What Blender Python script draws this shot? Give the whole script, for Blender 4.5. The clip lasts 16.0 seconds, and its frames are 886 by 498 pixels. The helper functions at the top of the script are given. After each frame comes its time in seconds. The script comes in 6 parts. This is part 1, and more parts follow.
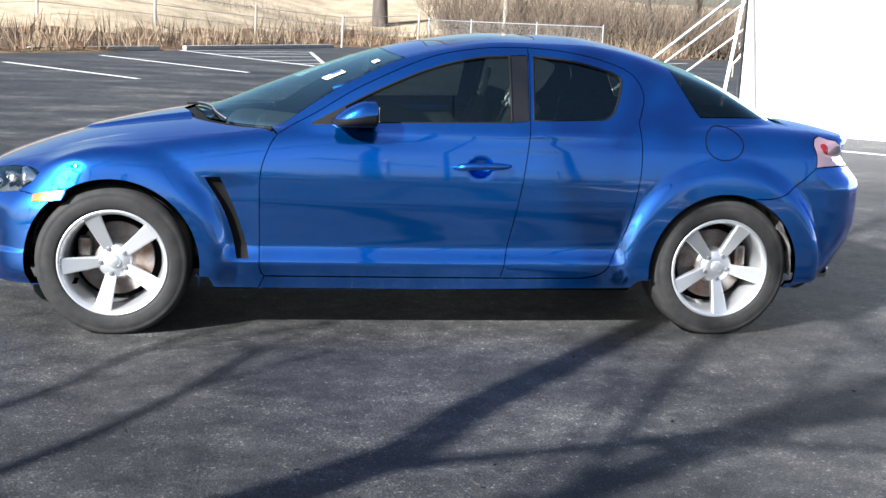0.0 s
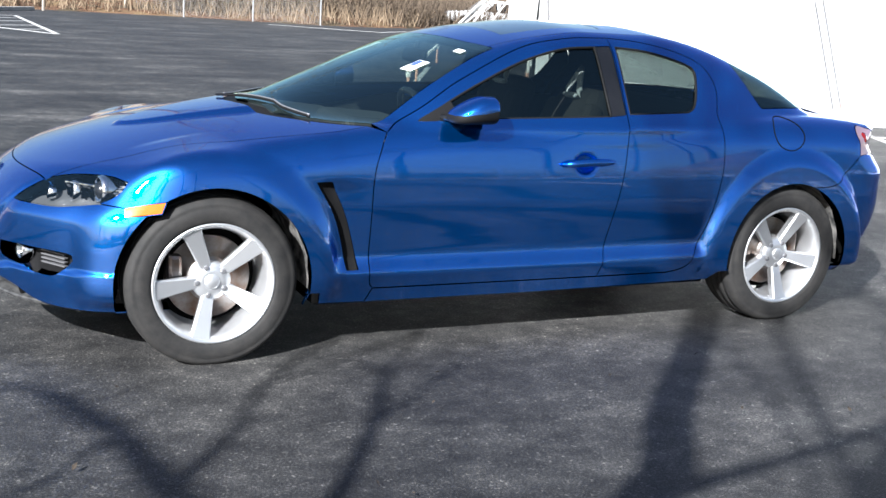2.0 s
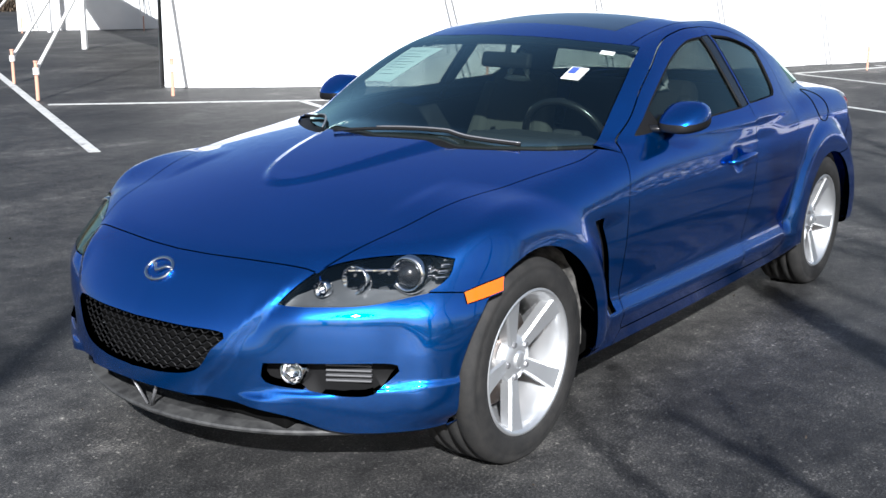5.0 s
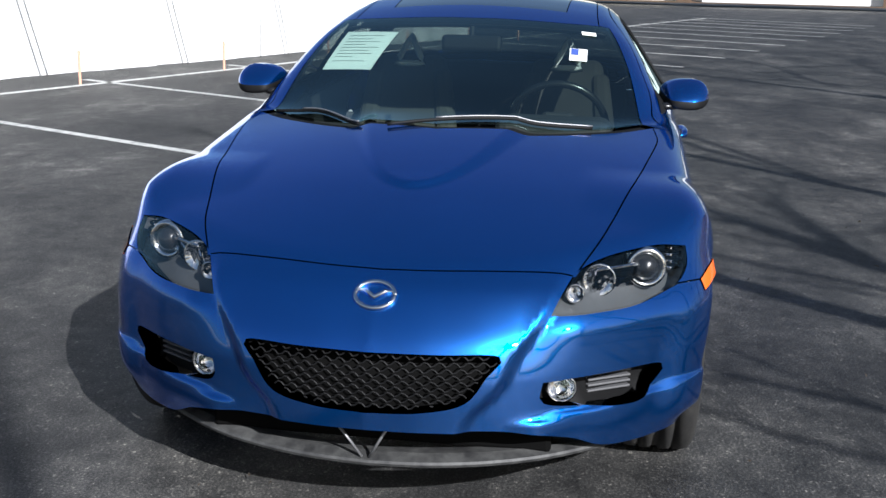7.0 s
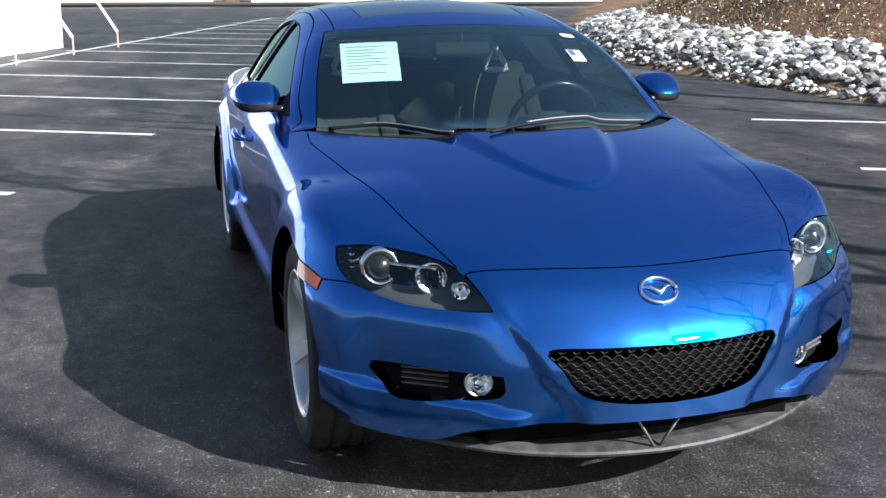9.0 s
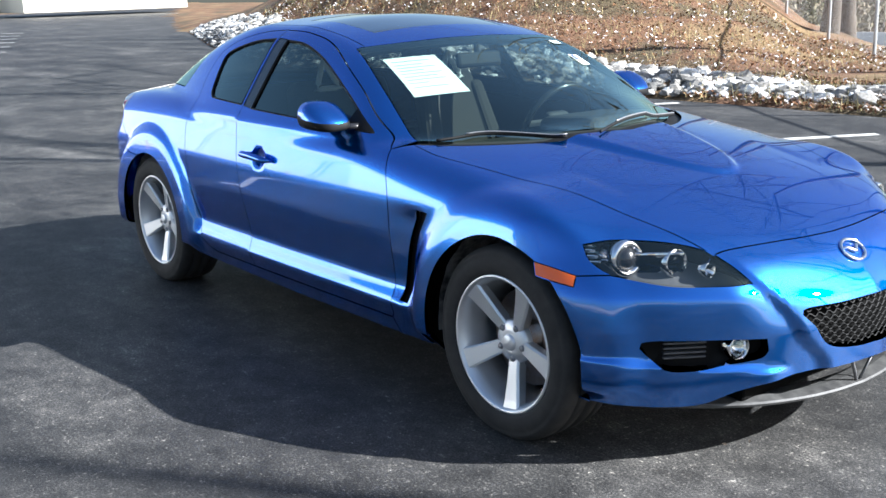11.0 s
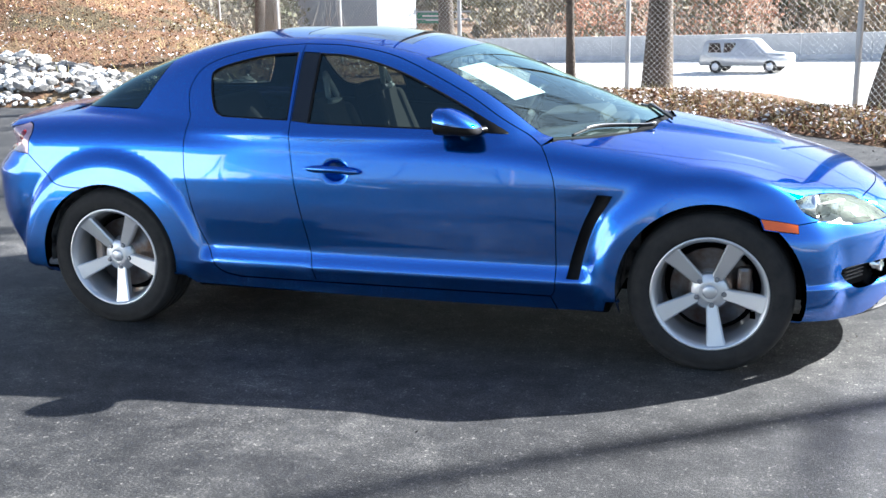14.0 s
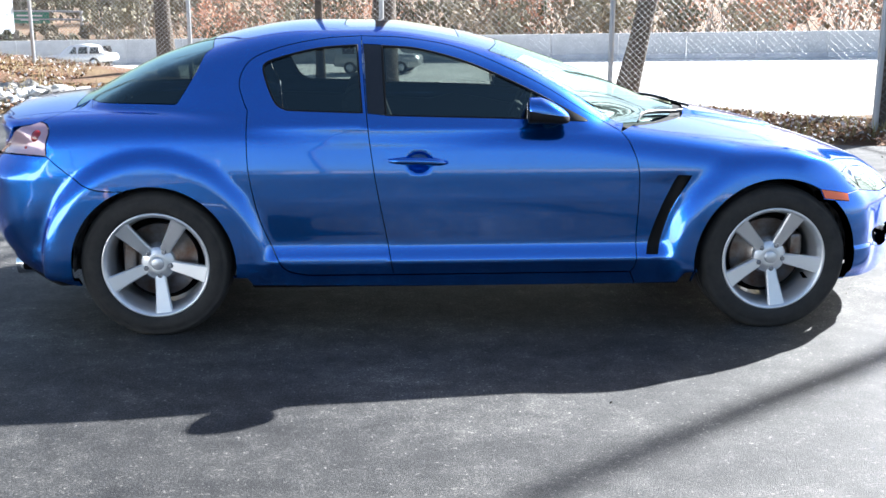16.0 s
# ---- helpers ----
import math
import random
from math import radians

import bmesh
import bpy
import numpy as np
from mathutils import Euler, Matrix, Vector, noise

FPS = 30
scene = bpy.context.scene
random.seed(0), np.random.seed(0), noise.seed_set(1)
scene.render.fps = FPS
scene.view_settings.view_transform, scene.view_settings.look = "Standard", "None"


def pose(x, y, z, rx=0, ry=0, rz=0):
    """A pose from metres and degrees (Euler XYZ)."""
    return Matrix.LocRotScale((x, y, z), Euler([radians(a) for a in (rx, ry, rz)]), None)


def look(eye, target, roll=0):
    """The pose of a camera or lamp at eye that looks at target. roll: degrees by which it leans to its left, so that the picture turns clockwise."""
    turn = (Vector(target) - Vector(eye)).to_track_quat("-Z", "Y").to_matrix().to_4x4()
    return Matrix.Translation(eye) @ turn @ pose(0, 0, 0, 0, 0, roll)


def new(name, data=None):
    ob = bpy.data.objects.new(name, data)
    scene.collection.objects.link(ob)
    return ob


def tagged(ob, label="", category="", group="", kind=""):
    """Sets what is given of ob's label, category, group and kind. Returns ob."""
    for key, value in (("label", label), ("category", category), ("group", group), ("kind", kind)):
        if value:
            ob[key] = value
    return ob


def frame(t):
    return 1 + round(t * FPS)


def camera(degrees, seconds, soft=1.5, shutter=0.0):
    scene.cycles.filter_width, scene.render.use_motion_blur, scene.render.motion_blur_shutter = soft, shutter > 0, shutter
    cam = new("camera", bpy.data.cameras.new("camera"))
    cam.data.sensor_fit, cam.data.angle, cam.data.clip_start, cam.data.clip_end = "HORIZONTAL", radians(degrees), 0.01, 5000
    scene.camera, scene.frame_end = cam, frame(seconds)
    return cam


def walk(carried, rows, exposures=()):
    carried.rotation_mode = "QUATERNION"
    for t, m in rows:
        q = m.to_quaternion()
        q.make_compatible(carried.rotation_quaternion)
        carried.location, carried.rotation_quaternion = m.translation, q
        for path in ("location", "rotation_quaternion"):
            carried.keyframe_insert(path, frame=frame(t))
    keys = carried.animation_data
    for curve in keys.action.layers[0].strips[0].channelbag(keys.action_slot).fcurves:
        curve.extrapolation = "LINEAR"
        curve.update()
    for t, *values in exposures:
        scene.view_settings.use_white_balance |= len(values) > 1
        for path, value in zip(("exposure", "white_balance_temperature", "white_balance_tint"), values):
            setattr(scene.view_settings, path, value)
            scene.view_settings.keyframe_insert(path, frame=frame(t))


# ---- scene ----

from mathutils.geometry import delaunay_2d_cdt

cam = camera(44.0, 16.0)

PATH = [
    (0, (-0.631, -5.525, 1.394), (-0.344, -3.589, 0.98), 2.4),
    (0.5, (-1.074, -5.41, 1.417), (-0.634, -3.507, 0.985), 2.9),
    (1, (-1.49, -5.258, 1.422), (-0.914, -3.394, 0.983), 3.3),
    (1.5, (-1.89, -5.038, 1.408), (-1.189, -3.218, 0.966), 3.6),
    (2, (-2.271, -4.746, 1.399), (-1.437, -2.984, 0.954), 3.7),
    (2.5, (-2.624, -4.45, 1.378), (-1.664, -2.75, 0.94), 3.9),
    (3, (-2.971, -4.105, 1.383), (-1.879, -2.489, 0.939), 3.8),
    (3.5, (-3.27, -3.75, 1.379), (-2.06, -2.221, 0.935), 3.0),
    (4, (-3.558, -3.355, 1.396), (-2.226, -1.933, 0.945), 2.5),
    (4.5, (-3.825, -2.96, 1.44), (-2.382, -1.659, 0.969), 1.7),
    (4.7, (-3.929, -2.793, 1.441), (-2.439, -1.545, 0.97), 1.3),
    (6.8, (-4.585, -0.714, 1.379), (-2.68, -0.344, 0.898), 1.0),
    (7, (-4.624, -0.534, 1.377), (-2.701, -0.259, 0.9), 1.4),
    (7.5, (-4.659, -0.125, 1.363), (-2.717, -0.047, 0.894), 0.9),
    (8, (-4.672, 0.343, 1.354), (-2.732, 0.197, 0.888), 0.8),
    (8.5, (-4.662, 0.802, 1.364), (-2.746, 0.464, 0.9), 0.6),
    (9, (-4.563, 1.28, 1.384), (-2.689, 0.759, 0.918), 0.0),
    (9.5, (-4.457, 1.706, 1.396), (-2.634, 1.027, 0.932), -0.3),
    (9.7, (-4.439, 1.839, 1.408), (-2.63, 1.125, 0.941), -0.4),
    (11.8, (-3.384, 3.803, 1.465), (-2.108, 2.334, 1.002), -2.0),
    (12, (-3.243, 3.963, 1.47), (-2.029, 2.442, 1.009), -2.0),
    (12.5, (-2.877, 4.293, 1.502), (-1.813, 2.665, 1.036), -2.1),
    (13, (-2.488, 4.605, 1.518), (-1.58, 2.885, 1.054), -1.8),
    (13.5, (-2.059, 4.885, 1.524), (-1.313, 3.089, 1.057), -1.38),
    (14, (-1.628, 5.088, 1.531), (-1.032, 3.239, 1.056), -1.27),
    (14.5, (-1.144, 5.287, 1.547), (-0.721, 3.393, 1.062), -0.75),
    (15, (-0.647, 5.444, 1.567), (-0.405, 3.521, 1.075), -0.55),
    (15.5, (-0.142, 5.503, 1.560), (-0.075, 3.565, 1.069), -0.38),
    (16, (0.344, 5.465, 1.515), (0.247, 3.526, 1.037), 0.09),
]
walk(cam, [(t, look(eye, target, roll)) for t, eye, target, roll in PATH], [(0.0, 1.63, 5950, 10), (2.5, 1.58, 5950, 10), (4.5, 1.02, 5950, 10), (7.0, 0.82, 5950, 10), (9.0, 1.34, 5900, 8), (12.0, 2.15, 5950, 9), (16.0, 2.38, 5950, 9)])

# exposure and walk are set above; world and sun
world = bpy.data.worlds.new("sky_world")
scene.world = world
world.use_nodes = True
SUN = Vector((-1.27, -1.02, 1.0)).normalized()
nt = world.node_tree
sky = nt.nodes.new("ShaderNodeTexSky")
sky.sky_type, sky.sun_disc = "NISHITA", False
sky.sun_elevation = math.asin(SUN.z)
sky.sun_rotation = math.atan2(SUN.x, SUN.y)
nt.links.new(sky.outputs[0], nt.nodes["Background"].inputs[0])
sky.dust_density, sky.ozone_density = 2.0, 1.0
nt.nodes["Background"].inputs[1].default_value = 0.05
sun = new("sun", bpy.data.lights.new("sun", "SUN"))
sun.data.energy, sun.data.angle, sun.data.color = 5.0, radians(0.6), (1.0, 0.965, 0.915)
sun.matrix_world = look(SUN * 50, (0, 0, 0))


# ---- materials ----
def material(name, color, rough=0.6, metal=0.0, spec=0.5, coat=0.0, emit=0.0):
    m = bpy.data.materials.new(name)
    m.use_nodes = True
    b = m.node_tree.nodes["Principled BSDF"]
    b.inputs["Base Color"].default_value = (*color, 1)
    b.inputs["Roughness"].default_value = rough
    b.inputs["Metallic"].default_value = metal
    b.inputs["Specular IOR Level"].default_value = spec
    b.inputs["Coat Weight"].default_value = coat
    b.inputs["Coat Roughness"].default_value = 0.03
    if emit:
        b.inputs["Emission Color"].default_value = (*color, 1)
        b.inputs["Emission Strength"].default_value = emit
    return m


def ramp_noise(m, scale, stops, detail=6.0, rough=0.6, coord="Object", stretch=None):
    """A colour ramp over noise; returns the ramp's node."""
    t = m.node_tree
    tc = t.nodes.new("ShaderNodeTexCoord")
    n = t.nodes.new("ShaderNodeTexNoise")
    n.inputs["Scale"].default_value, n.inputs["Detail"].default_value, n.inputs["Roughness"].default_value = scale, detail, rough
    src = tc.outputs[coord]
    if stretch:
        mp = t.nodes.new("ShaderNodeMapping")
        mp.inputs["Scale"].default_value = stretch
        t.links.new(src, mp.inputs[0])
        src = mp.outputs[0]
    t.links.new(src, n.inputs["Vector"])
    r = t.nodes.new("ShaderNodeValToRGB")
    while len(r.color_ramp.elements) < len(stops):
        r.color_ramp.elements.new(0.5)
    for e, (p, c) in zip(r.color_ramp.elements, stops):
        e.position, e.color = p, (*c, 1)
    t.links.new(n.outputs["Fac"], r.inputs[0])
    return r


def mixed(m, a, b, kind="MULTIPLY", fac=1.0):
    x = m.node_tree.nodes.new("ShaderNodeMix")
    x.data_type, x.blend_type = "RGBA", kind
    x.inputs[0].default_value = fac
    m.node_tree.links.new(a, x.inputs[6])
    m.node_tree.links.new(b, x.inputs[7])
    return x.outputs[2]


def bump(m, scale, strength, dist=0.01, detail=4.0, voronoi=False):
    t = m.node_tree
    tc = t.nodes.new("ShaderNodeTexCoord")
    n = t.nodes.new("ShaderNodeTexVoronoi" if voronoi else "ShaderNodeTexNoise")
    n.inputs["Scale"].default_value = scale
    if not voronoi:
        n.inputs["Detail"].default_value = detail
    t.links.new(tc.outputs["Object"], n.inputs["Vector"])
    b = t.nodes.new("ShaderNodeBump")
    b.inputs["Strength"].default_value, b.inputs["Distance"].default_value = strength, dist
    t.links.new(n.outputs[0], b.inputs["Height"])
    t.links.new(b.outputs[0], t.nodes["Principled BSDF"].inputs["Normal"])
    return b


def base(m, socket):
    m.node_tree.links.new(socket, m.node_tree.nodes["Principled BSDF"].inputs["Base Color"])


def thin_glass(name, tint, gloss=1.0, head_on=0.08, power=4.0):
    """A thin pane: clear, with reflections that grow towards grazing views."""
    m = bpy.data.materials.new(name)
    m.use_nodes = True
    t = m.node_tree
    t.nodes.remove(t.nodes["Principled BSDF"])
    tr, gl, mx, lw, pw, mad = (t.nodes.new(k) for k in ("ShaderNodeBsdfTransparent", "ShaderNodeBsdfGlossy", "ShaderNodeMixShader", "ShaderNodeLayerWeight", "ShaderNodeMath", "ShaderNodeMath"))
    tr.inputs[0].default_value = (*tint, 1)
    gl.inputs["Roughness"].default_value = 0.015
    gl.inputs["Color"].default_value = (0.72 * gloss, 0.93 * gloss, 0.90 * gloss, 1)
    lw.inputs["Blend"].default_value = 0.5
    pw.operation, mad.operation = "POWER", "MULTIPLY_ADD"
    pw.inputs[1].default_value = power
    mad.inputs[1].default_value, mad.inputs[2].default_value = 1 - head_on, head_on
    t.links.new(lw.outputs["Facing"], pw.inputs[0])
    t.links.new(pw.outputs[0], mad.inputs[0])
    t.links.new(mad.outputs[0], mx.inputs[0])
    t.links.new(tr.outputs[0], mx.inputs[1])
    t.links.new(gl.outputs[0], mx.inputs[2])
    t.links.new(mx.outputs[0], t.nodes["Material Output"].inputs[0])
    return m


PAINT = material("blue_metallic_paint", (0.003, 0.165, 0.60), 0.30, 0.95, 0.5, 1.0)
r = ramp_noise(PAINT, 2.5, [(0.3, (0.003, 0.134, 0.54)), (0.7, (0.004, 0.147, 0.59))], 3)
base(PAINT, r.outputs[0])
dust = ramp_noise(PAINT, 3.0, [(0.35, (0.205, 0.205, 0.205)), (0.75, (0.245, 0.245, 0.245))], 3)
PAINT.node_tree.links.new(dust.outputs[0], PAINT.node_tree.nodes["Principled BSDF"].inputs["Roughness"])
PAINT.node_tree.nodes["Principled BSDF"].inputs["Coat IOR"].default_value = 1.82
PAINT.node_tree.nodes["Principled BSDF"].inputs["Specular Tint"].default_value = (0.10, 0.40, 0.95, 1)
BLACK = material("black_plastic", (0.008, 0.008, 0.0085), 0.6, spec=0.15)
bump(BLACK, 300, 0.1, 0.001)
ROOFGLASS = material("dark_roof_glass", (0.004, 0.012, 0.030), 0.03, spec=0.8, coat=1.0)
SATIN = material("satin_black_trim", (0.010, 0.010, 0.011), 0.25, coat=0.3)
DARK = material("underbody_black", (0.004, 0.004, 0.004), 0.9, spec=0.05)
CABIN = material("dark_cabin_trim", (0.018, 0.018, 0.02), 0.75)
bump(CABIN, 120, 0.2, 0.003)
# beige fabric taken near black: the cabin's shade is put into its colour
SEAT = material("shaded_beige_seat_fabric", (0.040, 0.039, 0.035), 0.9)
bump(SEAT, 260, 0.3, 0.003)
SILVER = material("silver_wheel_paint", (0.74, 0.75, 0.76), 0.46, 0.85, 0.5, 0.7)
bump(SILVER, 60, 0.03, 0.001)
CHROME = material("chrome", (0.85, 0.85, 0.86), 0.08, 1.0)
STEEL = material("brake_steel", (0.33, 0.31, 0.29), 0.35, 0.9)
r = ramp_noise(STEEL, 14, [(0.35, (0.30, 0.29, 0.28)), (0.7, (0.17, 0.10, 0.065))], 5)
base(STEEL, r.outputs[0])
WORN = material("worn_grey_metal", (0.26, 0.26, 0.27), 0.4, 0.6)
bump(WORN, 90, 0.1, 0.002)
LOUVRE = material("dull_grey_louvre_plastic", (0.10, 0.10, 0.105), 0.5)
bump(LOUVRE, 90, 0.1, 0.002)
LINER = material("dusty_liner_plastic", (0.05, 0.05, 0.05), 0.9)
r = ramp_noise(LINER, 16, [(0.38, (0.03, 0.03, 0.03)), (0.6, (0.22, 0.21, 0.195))], 7)
base(LINER, r.outputs[0])
RUBBER = material("tyre_rubber", (0.022, 0.021, 0.020), 0.8)
r = ramp_noise(RUBBER, 22, [(0.3, (0.010, 0.010, 0.010)), (0.75, (0.028, 0.026, 0.024))], 6)
base(RUBBER, r.outputs[0])
bump(RUBBER, 160, 0.25, 0.003)
AMBER = material("amber_lens", (0.85, 0.13, 0.005), 0.15, coat=0.8)
RED = material("red_lens", (0.26, 0.012, 0.012), 0.12, coat=1.0)
CLEAR = thin_glass("clear_lens", (0.93, 0.94, 0.95))
WINDSHIELD = thin_glass("windshield_glass", (0.70, 0.82, 0.77), head_on=0.13, power=3.3)
TINTED = thin_glass("tinted_side_glass", (0.35, 0.39, 0.375))
DARKGLASS = thin_glass("dark_rear_glass", (0.16, 0.19, 0.18))
PAPER = material("white_paper", (0.78, 0.82, 0.80), 0.7)
INK = material("grey_ink", (0.56, 0.60, 0.60), 0.8)


# ---- mesh helpers ----
def part(name, mesh, mat, parent=None, label=""):
    """Links a mesh, or a bmesh, as one object under its parent."""
    if isinstance(mesh, bmesh.types.BMesh):
        bm, mesh = mesh, bpy.data.meshes.new(name)
        bm.normal_update()
        bm.to_mesh(mesh)
        bm.free()
    mesh.materials.clear()
    mesh.materials.append(mat)
    ob = new(name, mesh)
    if parent:
        ob.parent = parent
    return tagged(ob, label) if label else ob


def thing(name, label, category, group="", kind="", at=(0, 0, 0)):
    ob = new(name)
    ob.empty_display_size = 0.2
    ob.location = at
    return tagged(ob, label, category, group, kind)


def from_faces(name, verts, faces, smooth=False):
    me = bpy.data.meshes.new(name)
    me.from_pydata([tuple(v) for v in verts], [], [tuple(f) for f in faces])
    if smooth:
        me.shade_smooth()
    return me


def add_box(bm, size, m=Matrix(), bevel=0.0, seg=2):
    got = bmesh.ops.create_cube(bm, size=1.0, matrix=m @ Matrix.Diagonal((*size, 1)))["verts"]
    if bevel:
        edges = list({e for v in got for e in v.link_edges})
        bmesh.ops.bevel(bm, geom=edges, offset=bevel, segments=seg, affect="EDGES", profile=0.5)
    return bm


def add_tube(bm, a, b, r0, r1=None, sides=8, caps=True):
    a, b = Vector(a), Vector(b)
    d = b - a
    m = Matrix.Translation((a + b) / 2) @ d.to_track_quat("Z", "Y").to_matrix().to_4x4()
    bmesh.ops.create_cone(bm, cap_ends=caps, segments=sides, radius1=r0, radius2=r0 if r1 is None else r1, depth=d.length, matrix=m)
    return bm


def lathe(profile, sides=48, smooth=True, name="turned"):
    """A mesh turned about the y axis from (radius, y) pairs."""
    verts, faces, n = [], [], len(profile)
    for i in range(sides):
        a = 2 * math.pi * i / sides
        verts += [(rr * math.cos(a), yy, rr * math.sin(a)) for rr, yy in profile]
    for i in range(sides):
        j = (i + 1) % sides
        for k in range(n - 1):
            faces.append((i * n + k, i * n + k + 1, j * n + k + 1, j * n + k))
    return from_faces(name, verts, faces, smooth)


def sweep(points, radius, sides=6, name="bar", flat=1.0):
    """A mesh tube along points; flat squeezes it in z."""
    pts = [Vector(p) for p in points]
    verts, faces = [], []
    for i, p in enumerate(pts):
        d = (pts[min(i + 1, len(pts) - 1)] - pts[max(i - 1, 0)]).normalized()
        side = d.cross((0, 0, 1))
        side = side.normalized() if side.length > 1e-4 else Vector((1, 0, 0))
        up = side.cross(d)
        rr = radius[i] if isinstance(radius, (list, tuple)) else radius
        for k in range(sides):
            a = 2 * math.pi * k / sides
            verts.append(p + side * (rr * math.cos(a)) + up * (rr * flat * math.sin(a)))
    for i in range(len(pts) - 1):
        for k in range(sides):
            l = (k + 1) % sides
            faces.append((i * sides + k, i * sides + l, (i + 1) * sides + l, (i + 1) * sides + k))
    faces.append(tuple(range(sides))[::-1])
    faces.append(tuple((len(pts) - 1) * sides + k for k in range(sides)))
    return from_faces(name, verts, faces, True)


# ---- the shape of the car's body ----
def curve(*pairs):
    """A smooth curve through (x, y) pairs."""
    xs, ys = np.array(pairs, float).T
    d = np.diff(ys) / np.diff(xs)
    m = np.concatenate([[d[0]], (d[:-1] + d[1:]) / 2, [d[-1]]])
    m[1:-1][d[:-1] * d[1:] <= 0] = 0
    lim = 3 * np.minimum(np.abs(np.r_[d[0], d]), np.abs(np.r_[d, d[-1]]))
    m = np.sign(m) * np.minimum(np.abs(m), lim)

    def at(x):
        i = np.clip(np.searchsorted(xs, x) - 1, 0, len(xs) - 2)
        h = xs[i + 1] - xs[i]
        t = np.clip((x - xs[i]) / h, 0, 1)
        return ys[i] * (1 + 2 * t) * (1 - t) ** 2 + ys[i + 1] * t * t * (3 - 2 * t) + h * (m[i] * t * (1 - t) ** 2 - m[i + 1] * t * t * (1 - t))

    return at


def smax(a, b, k):
    h = np.clip(0.5 + 0.5 * (a - b) / k, 0, 1)
    return b * (1 - h) + a * h + k * h * (1 - h)


def smin(a, b, k):
    return -smax(-a, -b, k)


AXLE, HUB_Z = 1.35, 0.315
width_at = curve((-2.2, 0.80), (-1.6, 0.835), (-1.0, 0.845), (-0.5, 0.852), (0.3, 0.858), (0.9, 0.855), (1.4, 0.845), (1.9, 0.82), (2.3, 0.78))
inset_at = curve((0.15, 0.05), (0.22, 0.036), (0.295, 0.010), (0.322, 0.0), (0.330, 0.001), (0.385, 0.024), (0.40, 0.026), (0.46, 0.020), (0.54, 0.009), (0.61, 0.003), (0.68, 0.003), (0.78, 0.013), (0.88, 0.034), (0.95, 0.062), (1.05, 0.15))
top_at = curve((-2.3, 0.50), (-2.1, 0.60), (-2.0, 0.655), (-1.9, 0.70), (-1.6, 0.795), (-1.3, 0.86), (-1.0, 0.905), (-0.6, 0.94), (0.0, 0.96), (0.9, 0.985), (1.5, 0.99), (1.75, 0.985), (1.95, 0.968), (2.15, 0.935), (2.3, 0.90))
crown_at = curve((-2.2, 0.02), (-1.9, 0.05), (-1.4, 0.055), (-0.9, 0.05), (-0.4, 0.03), (1.0, 0.03), (2.2, 0.06))
nose_at = curve((0.0, 0.0), (0.15, 0.012), (0.3, 0.045), (0.45, 0.105), (0.6, 0.205), (0.7, 0.293), (0.8, 0.405), (0.87, 0.55), (1.0, 0.90))
nose_z = curve((0.10, 0.08), (0.20, 0.035), (0.28, 0.0), (0.42, 0.0), (0.50, 0.02), (0.58, 0.06), (0.66, 0.10), (0.75, 0.15), (0.9, 0.25))
side_z = curve((0.10, 0.08), (0.20, 0.040), (0.28, 0.014), (0.36, 0.006), (0.46, 0.0), (0.535, 0.004), (0.575, 0.026), (0.62, 0.070), (0.66, 0.105), (0.75, 0.16), (0.9, 0.26))
tail_at = curve((0.0, 0.0), (0.4, 0.03), (0.6, 0.085), (0.72, 0.17), (0.8, 0.27), (0.87, 0.44), (1.0, 0.7))
tail_z = curve((0.15, 0.30), (0.25, 0.16), (0.40, 0.04), (0.55, 0.0), (0.68, 0.0), (0.76, 0.06), (0.83, 0.11), (0.92, 0.07), (1.0, 0.06))
crease_at = curve((0.15, 0.22), (0.33, 0.25), (0.40, 0.315), (0.49, 0.365), (0.575, 0.425), (0.66, 0.475))
cabin_w = curve((-1.2, 0.62), (-0.9, 0.675), (-0.67, 0.715), (-0.4, 0.755), (0.0, 0.79), (0.4, 0.80), (0.8, 0.785), (1.1, 0.745), (1.4, 0.68), (1.9, 0.56))
roof_at = curve((-2.8, 0.0), (-1.2, 0.825), (-1.07, 0.893), (-0.9, 0.962), (-0.7, 1.046), (-0.4, 1.160), (-0.15, 1.238), (0.1, 1.293), (0.4, 1.325), (0.7, 1.325), (1.0, 1.288), (1.28, 1.213), (1.46, 1.148), (1.76, 0.99), (1.95, 0.87), (3.2, 0.0))
roof_crown = curve((-1.0, 0.16), (-0.67, 0.135), (-0.4, 0.085), (-0.12, 0.055), (0.3, 0.055), (0.9, 0.06), (1.3, 0.09), (1.8, 0.12))


